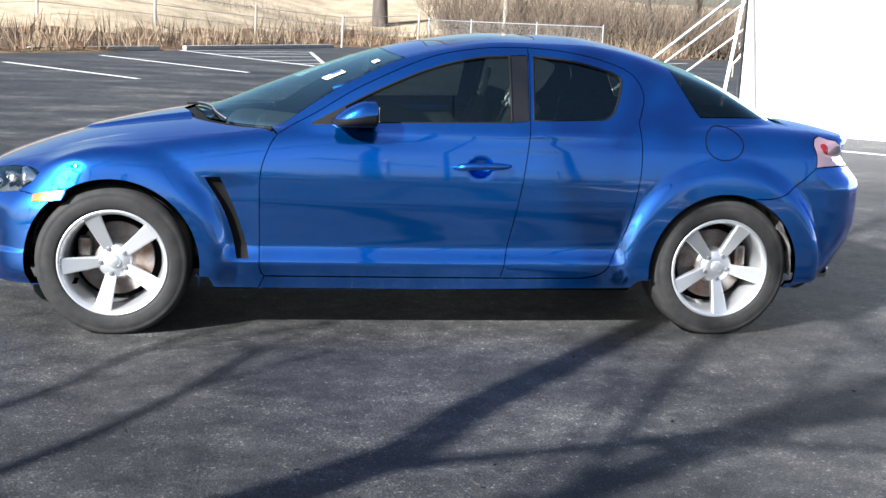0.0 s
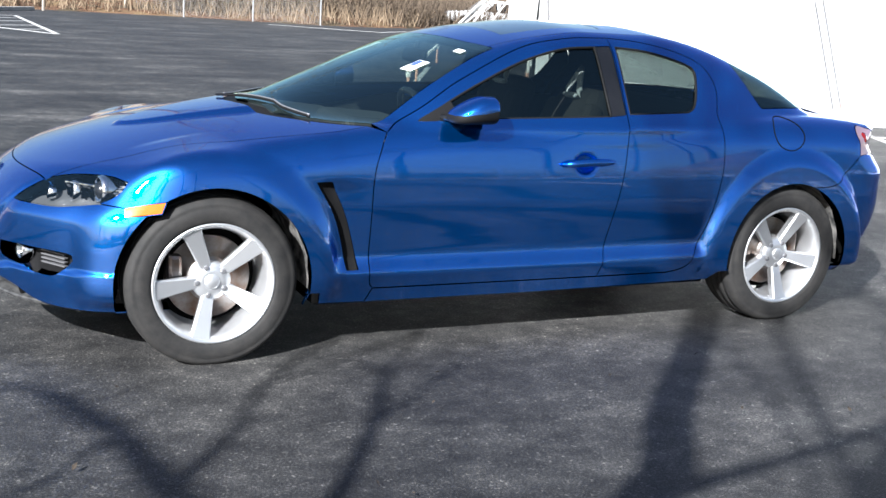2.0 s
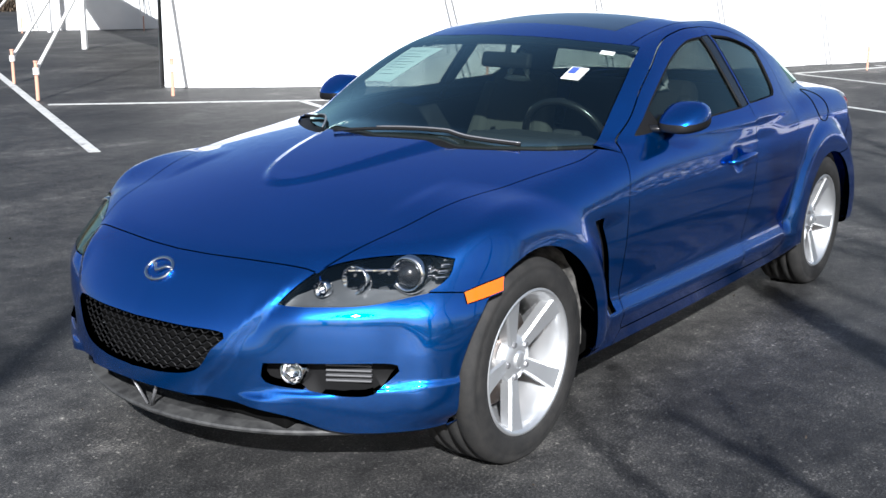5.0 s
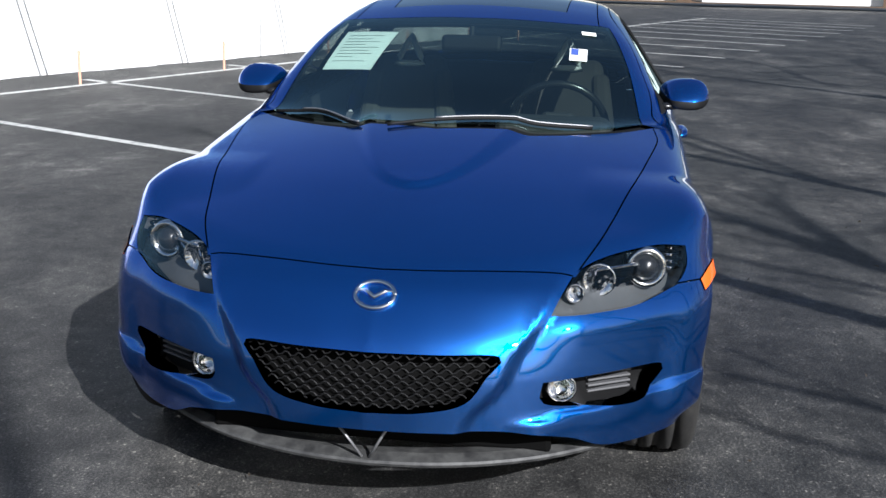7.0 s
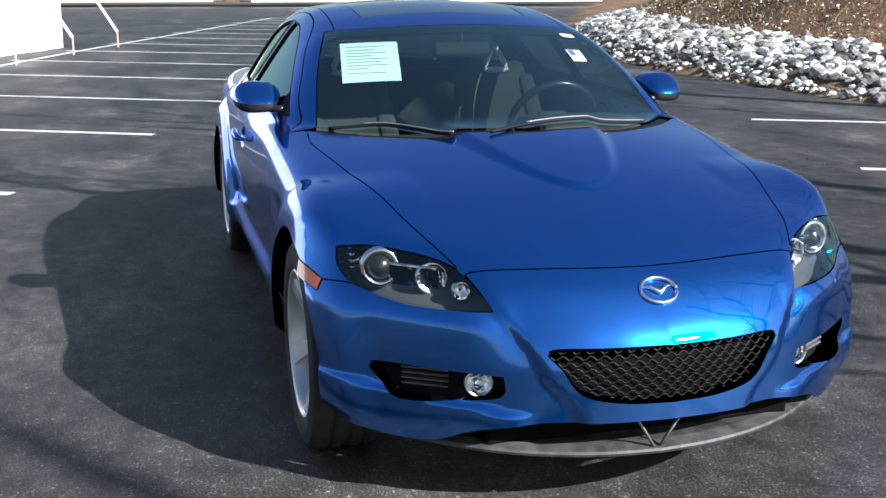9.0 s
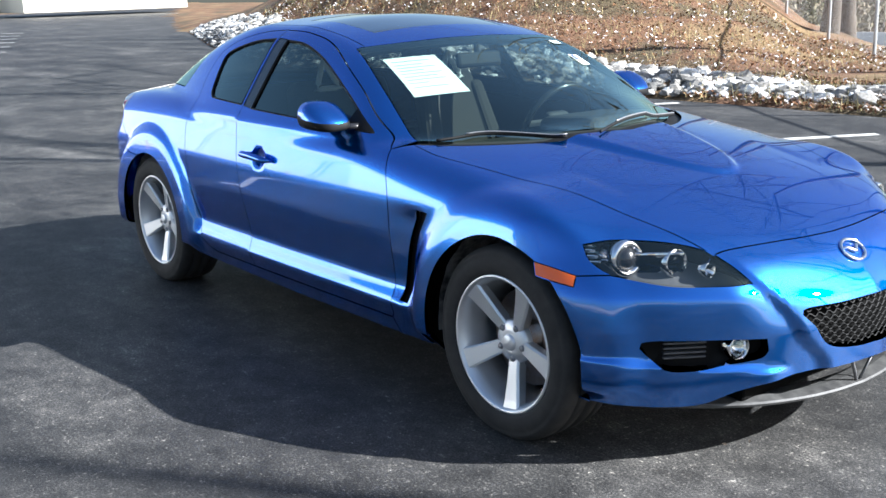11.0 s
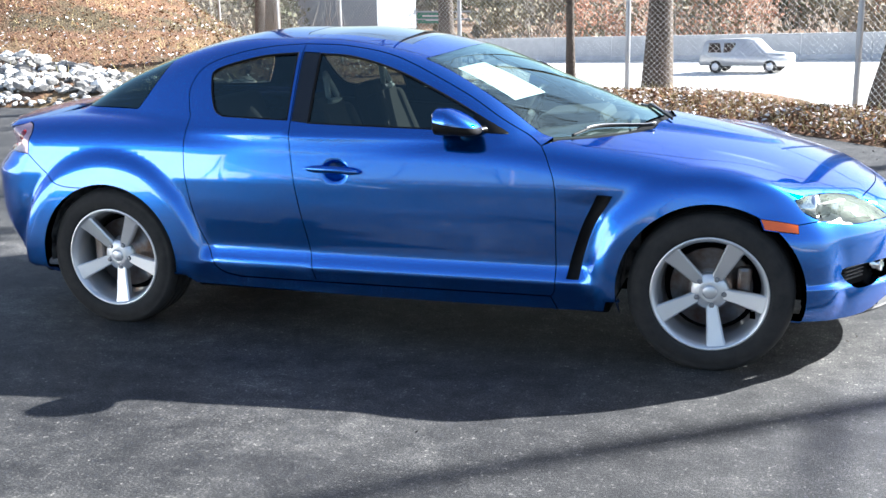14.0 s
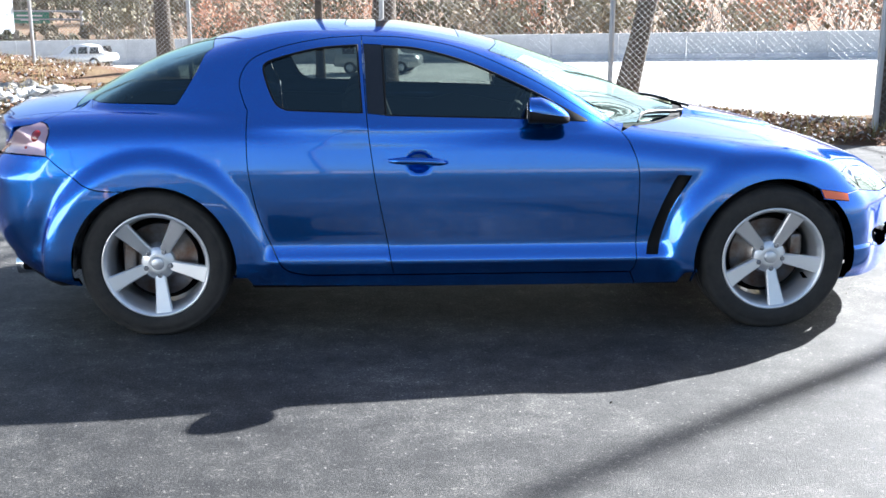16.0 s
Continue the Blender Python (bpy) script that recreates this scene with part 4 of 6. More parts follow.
add_box(bm, (0.02, 0.34, 0.03), pose(0.01, 0, 0.005), 0.008)
add_box(bm, (0.02, 0.035, 0.17), pose(0.01, 0, -0.09), 0.008)
part("steering_hub", bm, CABIN, dash).matrix_world = SWM
bm = bmesh.new()
add_box(bm, (0.03, 0.24, 0.065), pose(-0.235, 0.0, 1.135, 0, 12, 0), 0.014)
add_tube(bm, (-0.23, 0, 1.15), (-0.22, 0, 1.20), 0.012)
part("rear_view_mirror", bm, BLACK, windshield, "black rear-view mirror")


def on_glass(name, quad, lift, mat, label=""):
    """A flat piece on the inside of the windshield, within four (x, y) corners."""
    loop = on_top(quad + quad[:1], False)[:-1]
    return part(name, skin(name, loop, DOWN, lift=lift, gap=0.0, depth=0.001, grid=0.05), mat, windshield, label)


def between(quad, u0, u1, v0, v1):
    a, b, c, d = (np.array(p) for p in quad)
    return [tuple((a * (1 - u) + b * u) * (1 - v) + (d * (1 - u) + c * u) * v) for u, v in ((u0, v0), (u1, v0), (u1, v1), (u0, v1))]


NOTE = [(-0.237, 0.500), (-0.296, 0.283), (-0.590, 0.334), (-0.503, 0.540)]
on_glass("paper_notice", NOTE, -0.007, PAPER, "white printed paper notice")
rows = [(0.12, 0.80), (0.22, 0.62), (0.30, 0.80), (0.38, 0.55), (0.46, 0.84), (0.54, 0.70), (0.62, 0.80), (0.70, 0.45), (0.80, 0.75)]
for v, u in rows:
    on_glass("print_line", between(NOTE, 0.10, u, v, v + 0.014), -0.0055, INK)
TAG = [(-0.377, -0.394), (-0.359, -0.460), (-0.446, -0.461), (-0.468, -0.396)]
on_glass("sticker", TAG, 0.004, PAPER, "small white and blue sticker")
on_glass("sticker_patch", between(TAG, 0.08, 0.5, 0.05, 0.55), 0.0055, material("blue_print", (0.05, 0.09, 0.35), 0.6))
on_glass("inspection_sticker", [(-0.215, -0.43), (-0.205, -0.485), (-0.235, -0.49), (-0.245, -0.435)], 0.004, PAPER, "small pale sticker")
for pts in ([(-0.765, 0.64), (-0.84, 0.46), (-1.06, 0.27)], [(-1.12, 0.16), (-1.03, -0.06), (-0.895, -0.50)]):
    line = on_top(pts)
    line[:, 2] += 0.010
    arm = part("wiper", sweep([Vector(p) for p in line], 0.0045, 6, "wiper", 1.4), BLACK, windshield, "black wiper")
    line[:, 2] += 0.008
    part("wiper_arm", sweep([Vector(p) for p in line[len(line) // 4:]], 0.004, 6, "wiper_arm", 0.7), WORN, windshield, "grey metal wiper arm")

# ---- the lot and the land round it ----
EDGE = curve((-60, -9.0), (-20, -4.2), (-8.0, -4.3), (-4.3, -4.5), (-2.6, -5.2), (-1.2, -6.5), (0.5, -7.3), (3, -7.4), (9, -7.2), (14, -7.4), (20, -9.0), (29, -12.5), (45, -19.0), (90, -40.0))
north_at = curve((-80, 25.0), (-9, 24.5), (-3, 33.0), (2, 41.0), (7, 41.0), (12, 39.0), (30, 52.0), (90, 62.0))


def hill(x, y):
    """The height of the land, where the lot is 0."""
    s = EDGE(x) - y
    rise = np.clip((x - 6.3 + 0.7 * (y + 12.0)) / 6.5, 0, 1) * np.clip((46 - x) / 16, 0, 1)
    bank = np.where(s > 0, 0.55 * (1 - np.exp(-np.maximum(s, 0) / 1.6)) + 3.3 * np.clip((s - 1.6) / 7.0, 0, 1) ** 1.2, 0) * rise
    low = np.where(s > 0, 0.10 * np.clip(s / 0.8, 0, 1), 0)
    u = (x + 60) * 0.969 - (y + 49.0) * 0.2472
    off = (x + 60) * 0.2472 + (y + 49.0) * 0.969
    strip = 1.3 + 1.0 * np.clip((x + 2.5) / 3.0, 0, 1) + np.interp(x, (3.2, 4.7, 6.5, 8.9, 11.6, 14.3, 17.0, 24.0), (0.0, 2.4, 4.6, 7.0, 9.4, 11.7, 13.4, 13.4))
    drop = np.clip((s - strip) / 14.0, 0, 1)
    drop = drop * drop * (3 - 2 * drop) * (-4.5)
    low = low + np.interp(x, (4.0, 6.5, 10.0, 13.7, 17.0, 22.0, 30.0), (0.0, 0.02, 0.14, 0.26, 0.40, 0.40, 0.0)) * np.clip(s / 4.0, 0, 1)
    south = low + bank + drop * (1 - 0.9 * rise * np.clip((24 - s) / 12, 0, 1))
    south = np.where((off < 31.0) & (s > 3.0), np.minimum(south, -2.05 - 0.0235 * u - 0.15), south)
    n = y - north_at(x)
    north = np.where(n > 0, 0.15 * np.clip(n, 0, 1) + 2.6 * np.clip((n - 1) / 26.0, 0, 1), 0)
    w = 0.04 * np.sin(x * 1.7 + y * 0.9) + 0.03 * np.sin(x * 0.6 - y * 2.3)
    return south + north + w * np.clip(np.maximum(s, n) / 1.5, 0, 1)


def sheet(name, xs, ys, height):
    X, Y = np.meshgrid(xs, ys)
    Z = height(X, Y)
    n = len(xs)
    verts = np.stack([X.ravel(), Y.ravel(), Z.ravel()], -1)
    faces = [(j * n + i, j * n + i + 1, (j + 1) * n + i + 1, (j + 1) * n + i) for j in range(len(ys) - 1) for i in range(n - 1)]
    return from_faces(name, verts, faces, True)


EARTH = material("leafy_ground", (0.2, 0.13, 0.08), 0.95)
a = ramp_noise(EARTH, 0.5, [(0.40, (0.10, 0.078, 0.042)), (0.5, (0.17, 0.090, 0.050)), (0.62, (0.24, 0.175, 0.095))], 5)
b = ramp_noise(EARTH, 22, [(0.3, (0.35, 0.30, 0.26)), (0.7, (1.25, 1.15, 1.0))], 8, 0.7)
base(EARTH, mixed(EARTH, a.outputs[0], b.outputs[0]))
bump(EARTH, 30, 0.9, 0.05, 8)
ax = np.concatenate([np.linspace(-420, -60, 13)[:-1], np.linspace(-60, -14, 24)[:-1], np.linspace(-14, 34, 130)[:-1], np.linspace(34, 90, 24)[:-1], np.linspace(90, 420, 12)])
ay = np.concatenate([np.linspace(-420, -90, 12)[:-1], np.linspace(-90, -24, 30)[:-1], np.linspace(-24, -4, 90)[:-1], np.linspace(-4, 20, 14)[:-1], np.linspace(20, 70, 60)[:-1], np.linspace(70, 420, 14)])
land = part("ground", sheet("ground", ax, ay, lambda x, y: np.where((EDGE(x) - y < 0.05) & (y - north_at(x) < 0.05), -0.06, hill(x, y))), EARTH)
tagged(land, "brown leaf-strewn earth and dry grass banks", "ground", kind="structure")

ASPHALT = material("sealed_asphalt", (0.06, 0.06, 0.06), 0.62, spec=0.28)
a = ramp_noise(ASPHALT, 0.5, [(0.36, (0.022, 0.022, 0.023)), (0.48, (0.039, 0.0387, 0.0385)), (0.56, (0.056, 0.055, 0.0535)), (0.66, (0.105, 0.102, 0.098))], 8, 0.68, stretch=(1, 2.0, 1))
b = ramp_noise(ASPHALT, 7.0, [(0.38, (0.55, 0.55, 0.56)), (0.48, (0.88, 0.88, 0.88)), (0.56, (1.18, 1.17, 1.15)), (0.66, (1.9, 1.86, 1.8))], 10, 0.78)
c = ramp_noise(ASPHALT, 120, [(0.42, (0.55, 0.55, 0.56)), (0.52, (1.0, 1.0, 1.0)), (0.62, (1.9, 1.87, 1.8)), (0.68, (3.4, 3.35, 3.2))], 3, 0.8)
d = ramp_noise(ASPHALT, 48, [(0.58, (1.0, 1.0, 1.0)), (0.63, (1.35, 1.33, 1.3)), (0.69, (3.0, 2.95, 2.8))], 2, 0.6)
base(ASPHALT, mixed(ASPHALT, mixed(ASPHALT, mixed(ASPHALT, a.outputs[0], b.outputs[0]), c.outputs[0]), d.outputs[0]))
bump(ASPHALT, 240, 0.7, 0.005, 4)
lx = np.linspace(-60, 90, 301)
lot_v = [(x, EDGE(np.array(x)) - 0.03 + 0.05 * math.sin(x * 3.1) * math.sin(x * 0.7), 0.0) for x in lx] + [(x, float(north_at(np.array(x))) + 0.03, 0.0) for x in lx]
lot = part("parking_lot", from_faces("parking_lot", lot_v, [(i, i + 1, 302 + i, 301 + i) for i in range(300)]), ASPHALT)
tagged(lot, "dark sealed asphalt parking lot with worn patches", "pavement", kind="structure")

LINE = material("worn_white_line_paint", (0.7, 0.7, 0.68), 0.8)
a = ramp_noise(LINE, 9, [(0.34, (0.16, 0.16, 0.16)), (0.46, (0.50, 0.50, 0.48)), (0.8, (0.66, 0.66, 0.63))], 8, 0.7)
base(LINE, a.outputs[0])


def line(x0, y0, x1, y1, w=0.10):
    d = Vector((x1 - x0, y1 - y0, 0))
    bm = bmesh.new()
    add_box(bm, (d.length, w, 0.004), Matrix.Translation(((x0 + x1) / 2, (y0 + y1) / 2, 0.003)) @ pose(0, 0, 0, 0, 0, math.degrees(math.atan2(d.y, d.x))))
    return tagged(part("parking_line", bm, LINE), "worn white painted parking line", "road marking", "painted lines on the lot", "structure")


# stalls beside the tent, their long line and the row under the bank
STALL = Vector((0.455, 0.89, 0)).normalized()
for p, q in (((3.5, 8.85), (6.9, 6.25)), ((6.9, 6.25), (11.8, 4.86)), ((11.8, 4.86), (21.2, 2.43)), ((21.2, 2.43), (46.0, -4.8))):
    line(*p, *q, 0.11)
line(1.62, 5.4, 7.0, 16.1)
for i in range(14):
    p, q = Vector((3.35, 2.15, 0)) + Vector((2.92, -1.0, 0)) * i, Vector((5.85, 7.05, 0)) + Vector((3.1, -0.87, 0)) * i
    line(p.x, p.y, q.x, q.y)
for i in range(2):
    p = Vector((2.71, -4.12, 0)) + Vector((3.13, -0.91, 0)) * i
    q = p - STALL * (2.4 if i < 4 else 3.4)
    line(p.x, p.y, q.x, q.y)
for x0, y0, x1, y1 in ((-6.9, 20.6, -3.4, 16.2), (-5.6, 25.6, -1.45, 19.6), (-4.0, 31.0, 0.45, 23.0), (-4.0, 31.0, 0.2, 33.5), (0.2, 33.5, 0.45, 23.0), (-3.0, 29.4, 0.1, 31.6), (-2.0, 27.7, 0.2, 29.6), (-1.0, 26.0, 0.3, 27.2), (-0.3, 24.6, 0.35, 25.2)):
    line(x0, y0, x1, y1, 0.12)
line(9.5, 37.0, 13.0, 34.2, 0.15), line(13.0, 34.2, 15.0, 36.5, 0.15)
CONC = material("weathered_concrete", (0.42, 0.41, 0.38), 0.9)
a = ramp_noise(CONC, 2.5, [(0.3, (0.30, 0.29, 0.27)), (0.7, (0.50, 0.48, 0.44))], 8, 0.7)
base(CONC, a.outputs[0])
bump(CONC, 40, 0.3, 0.01)
for x0, y0, x1, y1 in ((-11.5, 23.9, -8.2, 25.4), (-7.6, 26.2, -4.6, 30.3), (-3.9, 31.4, 1.2, 39.4)):
    bm = bmesh.new()
    d = Vector((x1 - x0, y1 - y0, 0))
    add_box(bm, (d.length, 0.16, 0.14), Matrix.Translation(((x0 + x1) / 2, (y0 + y1) / 2, 0.07)) @ pose(0, 0, 0, 0, 0, math.degrees(math.atan2(d.y, d.x))), 0.02)
    tagged(part("kerb", bm, CONC), "weathered concrete kerb at the lot's edge", "kerb", "kerbs", "structure")

# ---- riprap ----
STONE = material("pale_limestone", (0.5, 0.49, 0.46), 0.9)
info = STONE.node_tree.nodes.new("ShaderNodeObjectInfo")
geo = STONE.node_tree.nodes.new("ShaderNodeNewGeometry")
sumn = STONE.node_tree.nodes.new("ShaderNodeMath")
STONE.node_tree.links.new(info.outputs["Random"], sumn.inputs[0])
STONE.node_tree.links.new(geo.outputs["Random Per Island"], sumn.inputs[1])
frac = STONE.node_tree.nodes.new("ShaderNodeMath")
frac.operation = "FRACT"
STONE.node_tree.links.new(sumn.outputs[0], frac.inputs[0])
rr = STONE.node_tree.nodes.new("ShaderNodeValToRGB")
for e, (p, c) in zip((rr.color_ramp.elements[0], rr.color_ramp.elements[1], rr.color_ramp.elements.new(0.5)), ((0.0, (0.14, 0.138, 0.135)), (1.0, (0.41, 0.385, 0.355)), (0.5, (0.28, 0.268, 0.252)))):
    e.position, e.color = p, (*c, 1)
STONE.node_tree.links.new(frac.outputs[0], rr.inputs[0])
b = ramp_noise(STONE, 14, [(0.3, (0.62, 0.62, 0.62)), (0.7, (1.15, 1.13, 1.08))], 6)
base(STONE, mixed(STONE, rr.outputs[0], b.outputs[0]))
bump(STONE, 25, 0.5, 0.02, 6)


def stone_shape(seed):
    rnd = random.Random(seed)
    bm = bmesh.new()
    bmesh.ops.create_icosphere(bm, subdivisions=1, radius=0.5)
    sx, sy, sz = rnd.uniform(0.8, 1.3), rnd.uniform(0.65, 1.0), rnd.uniform(0.45, 0.75)
    for v in bm.verts:
        f = rnd.uniform(0.78, 1.18)
        v.co = Vector((v.co.x * sx * f, v.co.y * sy * f, v.co.z * sz * f))
    me = bpy.data.meshes.new("stone")
    bm.to_mesh(me)
    bm.free()
    me.materials.append(STONE)
    return me


rnd = random.Random(4)
SHAPES = [stone_shape(i) for i in range(9)]
riprap = thing("riprap", "bank of pale broken limestone along the asphalt", "stones", kind="structure")
spots = []
for i in range(4800):
    x = 1.4 + 32 * rnd.random() ** 1.1
    wide = 1.0 + 0.75 * min(1, max(0, x - 4.0) / 5)
    s = 0.45 * min(1, max(0, 6 - x) / 3) + wide * rnd.random() ** 0.9 - 0.02
    y = float(EDGE(np.array(x))) - s - 0.05
    size = (0.09 + 0.17 * rnd.random() ** 2.2) * (1.15 if s > 0.4 else 0.8)
    spots.append((x, y, size))
near = [p for p in spots if p[0] < 9.0][:300]
rest = [p for p in spots if p not in set(near)]
for x, y, size in near:
    o = new("stone", SHAPES[rnd.randrange(9)])
    o.parent = riprap
    o.matrix_world = Matrix.Translation((x, y, float(hill(np.array(x), np.array(y))) + 0.12 * size)) @ pose(0, 0, 0, rnd.uniform(-25, 25), rnd.uniform(-25, 25), rnd.uniform(0, 360)) @ Matrix.Diagonal((size, size, size, 1))
vs, fs = [], []
for x, y, size in rest:
    me = SHAPES[rnd.randrange(9)]
    m = Matrix.Translation((x, y, float(hill(np.array(x), np.array(y))) + 0.12 * size)) @ pose(0, 0, 0, rnd.uniform(-25, 25), rnd.uniform(-25, 25), rnd.uniform(0, 360)) @ Matrix.Diagonal((size, size, size, 1))
    k0 = len(vs)
    vs += [m @ v.co for v in me.vertices]
    fs += [tuple(k0 + i for i in p.vertices) for p in me.polygons]
tagged(part("stone_rubble", from_faces("stone_rubble", vs, fs), STONE, riprap), kind="stuff")

# ---- fallen leaves and tufts ----
LEAF = material("dry_leaves", (0.35, 0.18, 0.08), 0.95, spec=0.08)
geo = LEAF.node_tree.nodes.new("ShaderNodeNewGeometry")
rr = LEAF.node_tree.nodes.new("ShaderNodeValToRGB")
for e, (p, c) in zip((rr.color_ramp.elements[0], rr.color_ramp.elements[1], rr.color_ramp.elements.new(0.35), rr.color_ramp.elements.new(0.7)), ((0.0, (0.08, 0.045, 0.028)), (1.0, (0.34, 0.245, 0.155)), (0.35, (0.17, 0.085, 0.045)), (0.7, (0.25, 0.14, 0.078)))):
    e.position, e.color = p, (*c, 1)
LEAF.node_tree.links.new(geo.outputs["Random Per Island"], rr.inputs[0])
base(LEAF, rr.outputs[0])


def scatter(name, count, place, size, mat, label, category, upright=0.0, seed=1):
    rnd = random.Random(seed)
    vs, fs = [], []
    for _ in range(count):
        x, y = place(rnd)
        z = float(hill(np.array(x), np.array(y)))
        s = size * rnd.uniform(0.6, 1.4)
        if upright:
            m = Matrix.Translation((x, y, z)) @ pose(0, 0, 0, rnd.uniform(-25, 25), rnd.uniform(-25, 25), rnd.uniform(0, 360))
            pts = [(-s * 0.03, 0, 0), (s * 0.03, 0, 0), (s * 0.22 * rnd.uniform(-1, 1), 0.03, s)]
            faces = [(0, 1, 2)]
        else:
            m = Matrix.Translation((x, y, z + 0.015 + 0.03 * rnd.random())) @ pose(0, 0, 0, rnd.uniform(-45, 45), rnd.uniform(-45, 45), rnd.uniform(0, 360))
            pts = [(-s, 0, 0), (-s * 0.2, -s * 0.5, s * 0.12), (s, 0, 0.0), (-s * 0.2, s * 0.5, s * 0.16)]
            faces = [(0, 1, 2), (0, 2, 3)]
        k0 = len(vs)
        vs += [m @ Vector(p) for p in pts]
        fs += [tuple(k0 + i for i in f) for f in faces]
    return tagged(part(name, from_faces(name, vs, fs), mat), label, category, kind="stuff")


def bank_spot(rnd):
    x = rnd.uniform(-12, 26)
    s = 0.1 + (1.4 + 1.1 * min(1, max(0, (x + 2.5) / 3))) * rnd.random() ** 1.2 if x < 5 else rnd.uniform(0.9, 9.0)
    return x, float(EDGE(np.array(x))) - s


scatter("fallen_leaves", 46000, bank_spot, 0.030, LEAF, "dry brown fallen leaves on the bank", "leaves", seed=2)
DEBRIS = material("dark_leaf_crumbs", (0.035, 0.026, 0.018), 0.9)
scatter("leaf_crumbs", 420, lambda q: (q.uniform(-6.5, 3.5), -3.6 + 1.3 * q.gauss(0, 1)), 0.011, DEBRIS, "small dark leaf crumbs on the asphalt", "debris", seed=17)
scatter("leaf_crumbs", 160, lambda q: (q.uniform(-6.5, 5.0), 3.4 + 1.6 * q.gauss(0, 1)), 0.007, DEBRIS, "small dark leaf crumbs on the asphalt", "debris", seed=18)
GRASS = material("dry_grass", (0.40, 0.32, 0.15), 0.9)
a = ramp_noise(GRASS, 1.2, [(0.3, (0.20, 0.19, 0.07)), (0.7, (0.50, 0.40, 0.20))], 4)
base(GRASS, a.outputs[0])
scatter("grass_tufts", 14000, bank_spot, 0.13, GRASS, "thin dry grass on the bank", "grass", 1.0, seed=3)


STRAW = material("brown_dry_weeds", (0.26, 0.19, 0.11), 0.95)
a = ramp_noise(STRAW, 0.7, [(0.3, (0.12, 0.085, 0.055)), (0.7, (0.28, 0.21, 0.135))], 5)
base(STRAW, a.outputs[0])


def north_spot(rnd):
    x = rnd.uniform(-24, 26)
    return x, float(north_at(np.array(x))) + 0.3 + 4.5 * rnd.random() ** 1.6


scatter("dry_weeds", 4200, north_spot, 0.65, STRAW, "tall dry weeds behind the kerb", "grass", 1.0, seed=5)
DRY = material("mown_dry_grass", (0.52, 0.42, 0.22), 0.95)
a = ramp_noise(DRY, 0.6, [(0.38, (0.24, 0.19, 0.115)), (0.52, (0.38, 0.30, 0.195)), (0.64, (0.47, 0.385, 0.26))], 8, 0.7)
base(DRY, a.outputs[0])
bump(DRY, 12, 0.6, 0.05, 6)
field = part("field", sheet("field", np.linspace(-70, 80, 76), np.linspace(0, 1, 21), lambda x, t: x * 0), DRY)
for v in field.data.vertices:
    t = v.co.y
    v.co.y = float(north_at(np.array(v.co.x))) + 3.0 + 60 * t
    v.co.z = float(hill(np.array(v.co.x), np.array(v.co.y))) + 0.28 * min(1.0, t * 9) - 0.25 * (t < 0.02)
tagged(field, "pale dry mown grass field", "grass", kind="structure")
ROADM = material("old_grey_asphalt", (0.17, 0.165, 0.16), 0.9)
a = ramp_noise(ROADM, 1.4, [(0.3, (0.13, 0.13, 0.13)), (0.7, (0.22, 0.21, 0.20))], 7)
base(ROADM, a.outputs[0])
rv, rf = [], []
for i in range(31):
    x = -45 + 2.4 * i
    y = 62 - 0.0 * x + 0.010 * (x + 6) ** 2 - 0.35 * x
    for q in (0, 6.0):
        rv.append((x, y + q, float(hill(np.array(x), np.array(y + q))) + 0.12))
rf = [(2 * i, 2 * i + 2, 2 * i + 3, 2 * i + 1) for i in range(30)]
tagged(part("road", from_faces("road", rv, rf), ROADM), "narrow grey lane across the field", "road", kind="structure")

# ---- trees ----
BARK = material("grey_brown_bark", (0.13, 0.10, 0.075), 0.95)
a = ramp_noise(BARK, 5, [(0.3, (0.045, 0.037, 0.030)), (0.7, (0.13, 0.105, 0.082))], 8, 0.7, stretch=(1, 1, 0.25))
base(BARK, a.outputs[0])
bump(BARK, 26, 0.9, 0.03, 6)


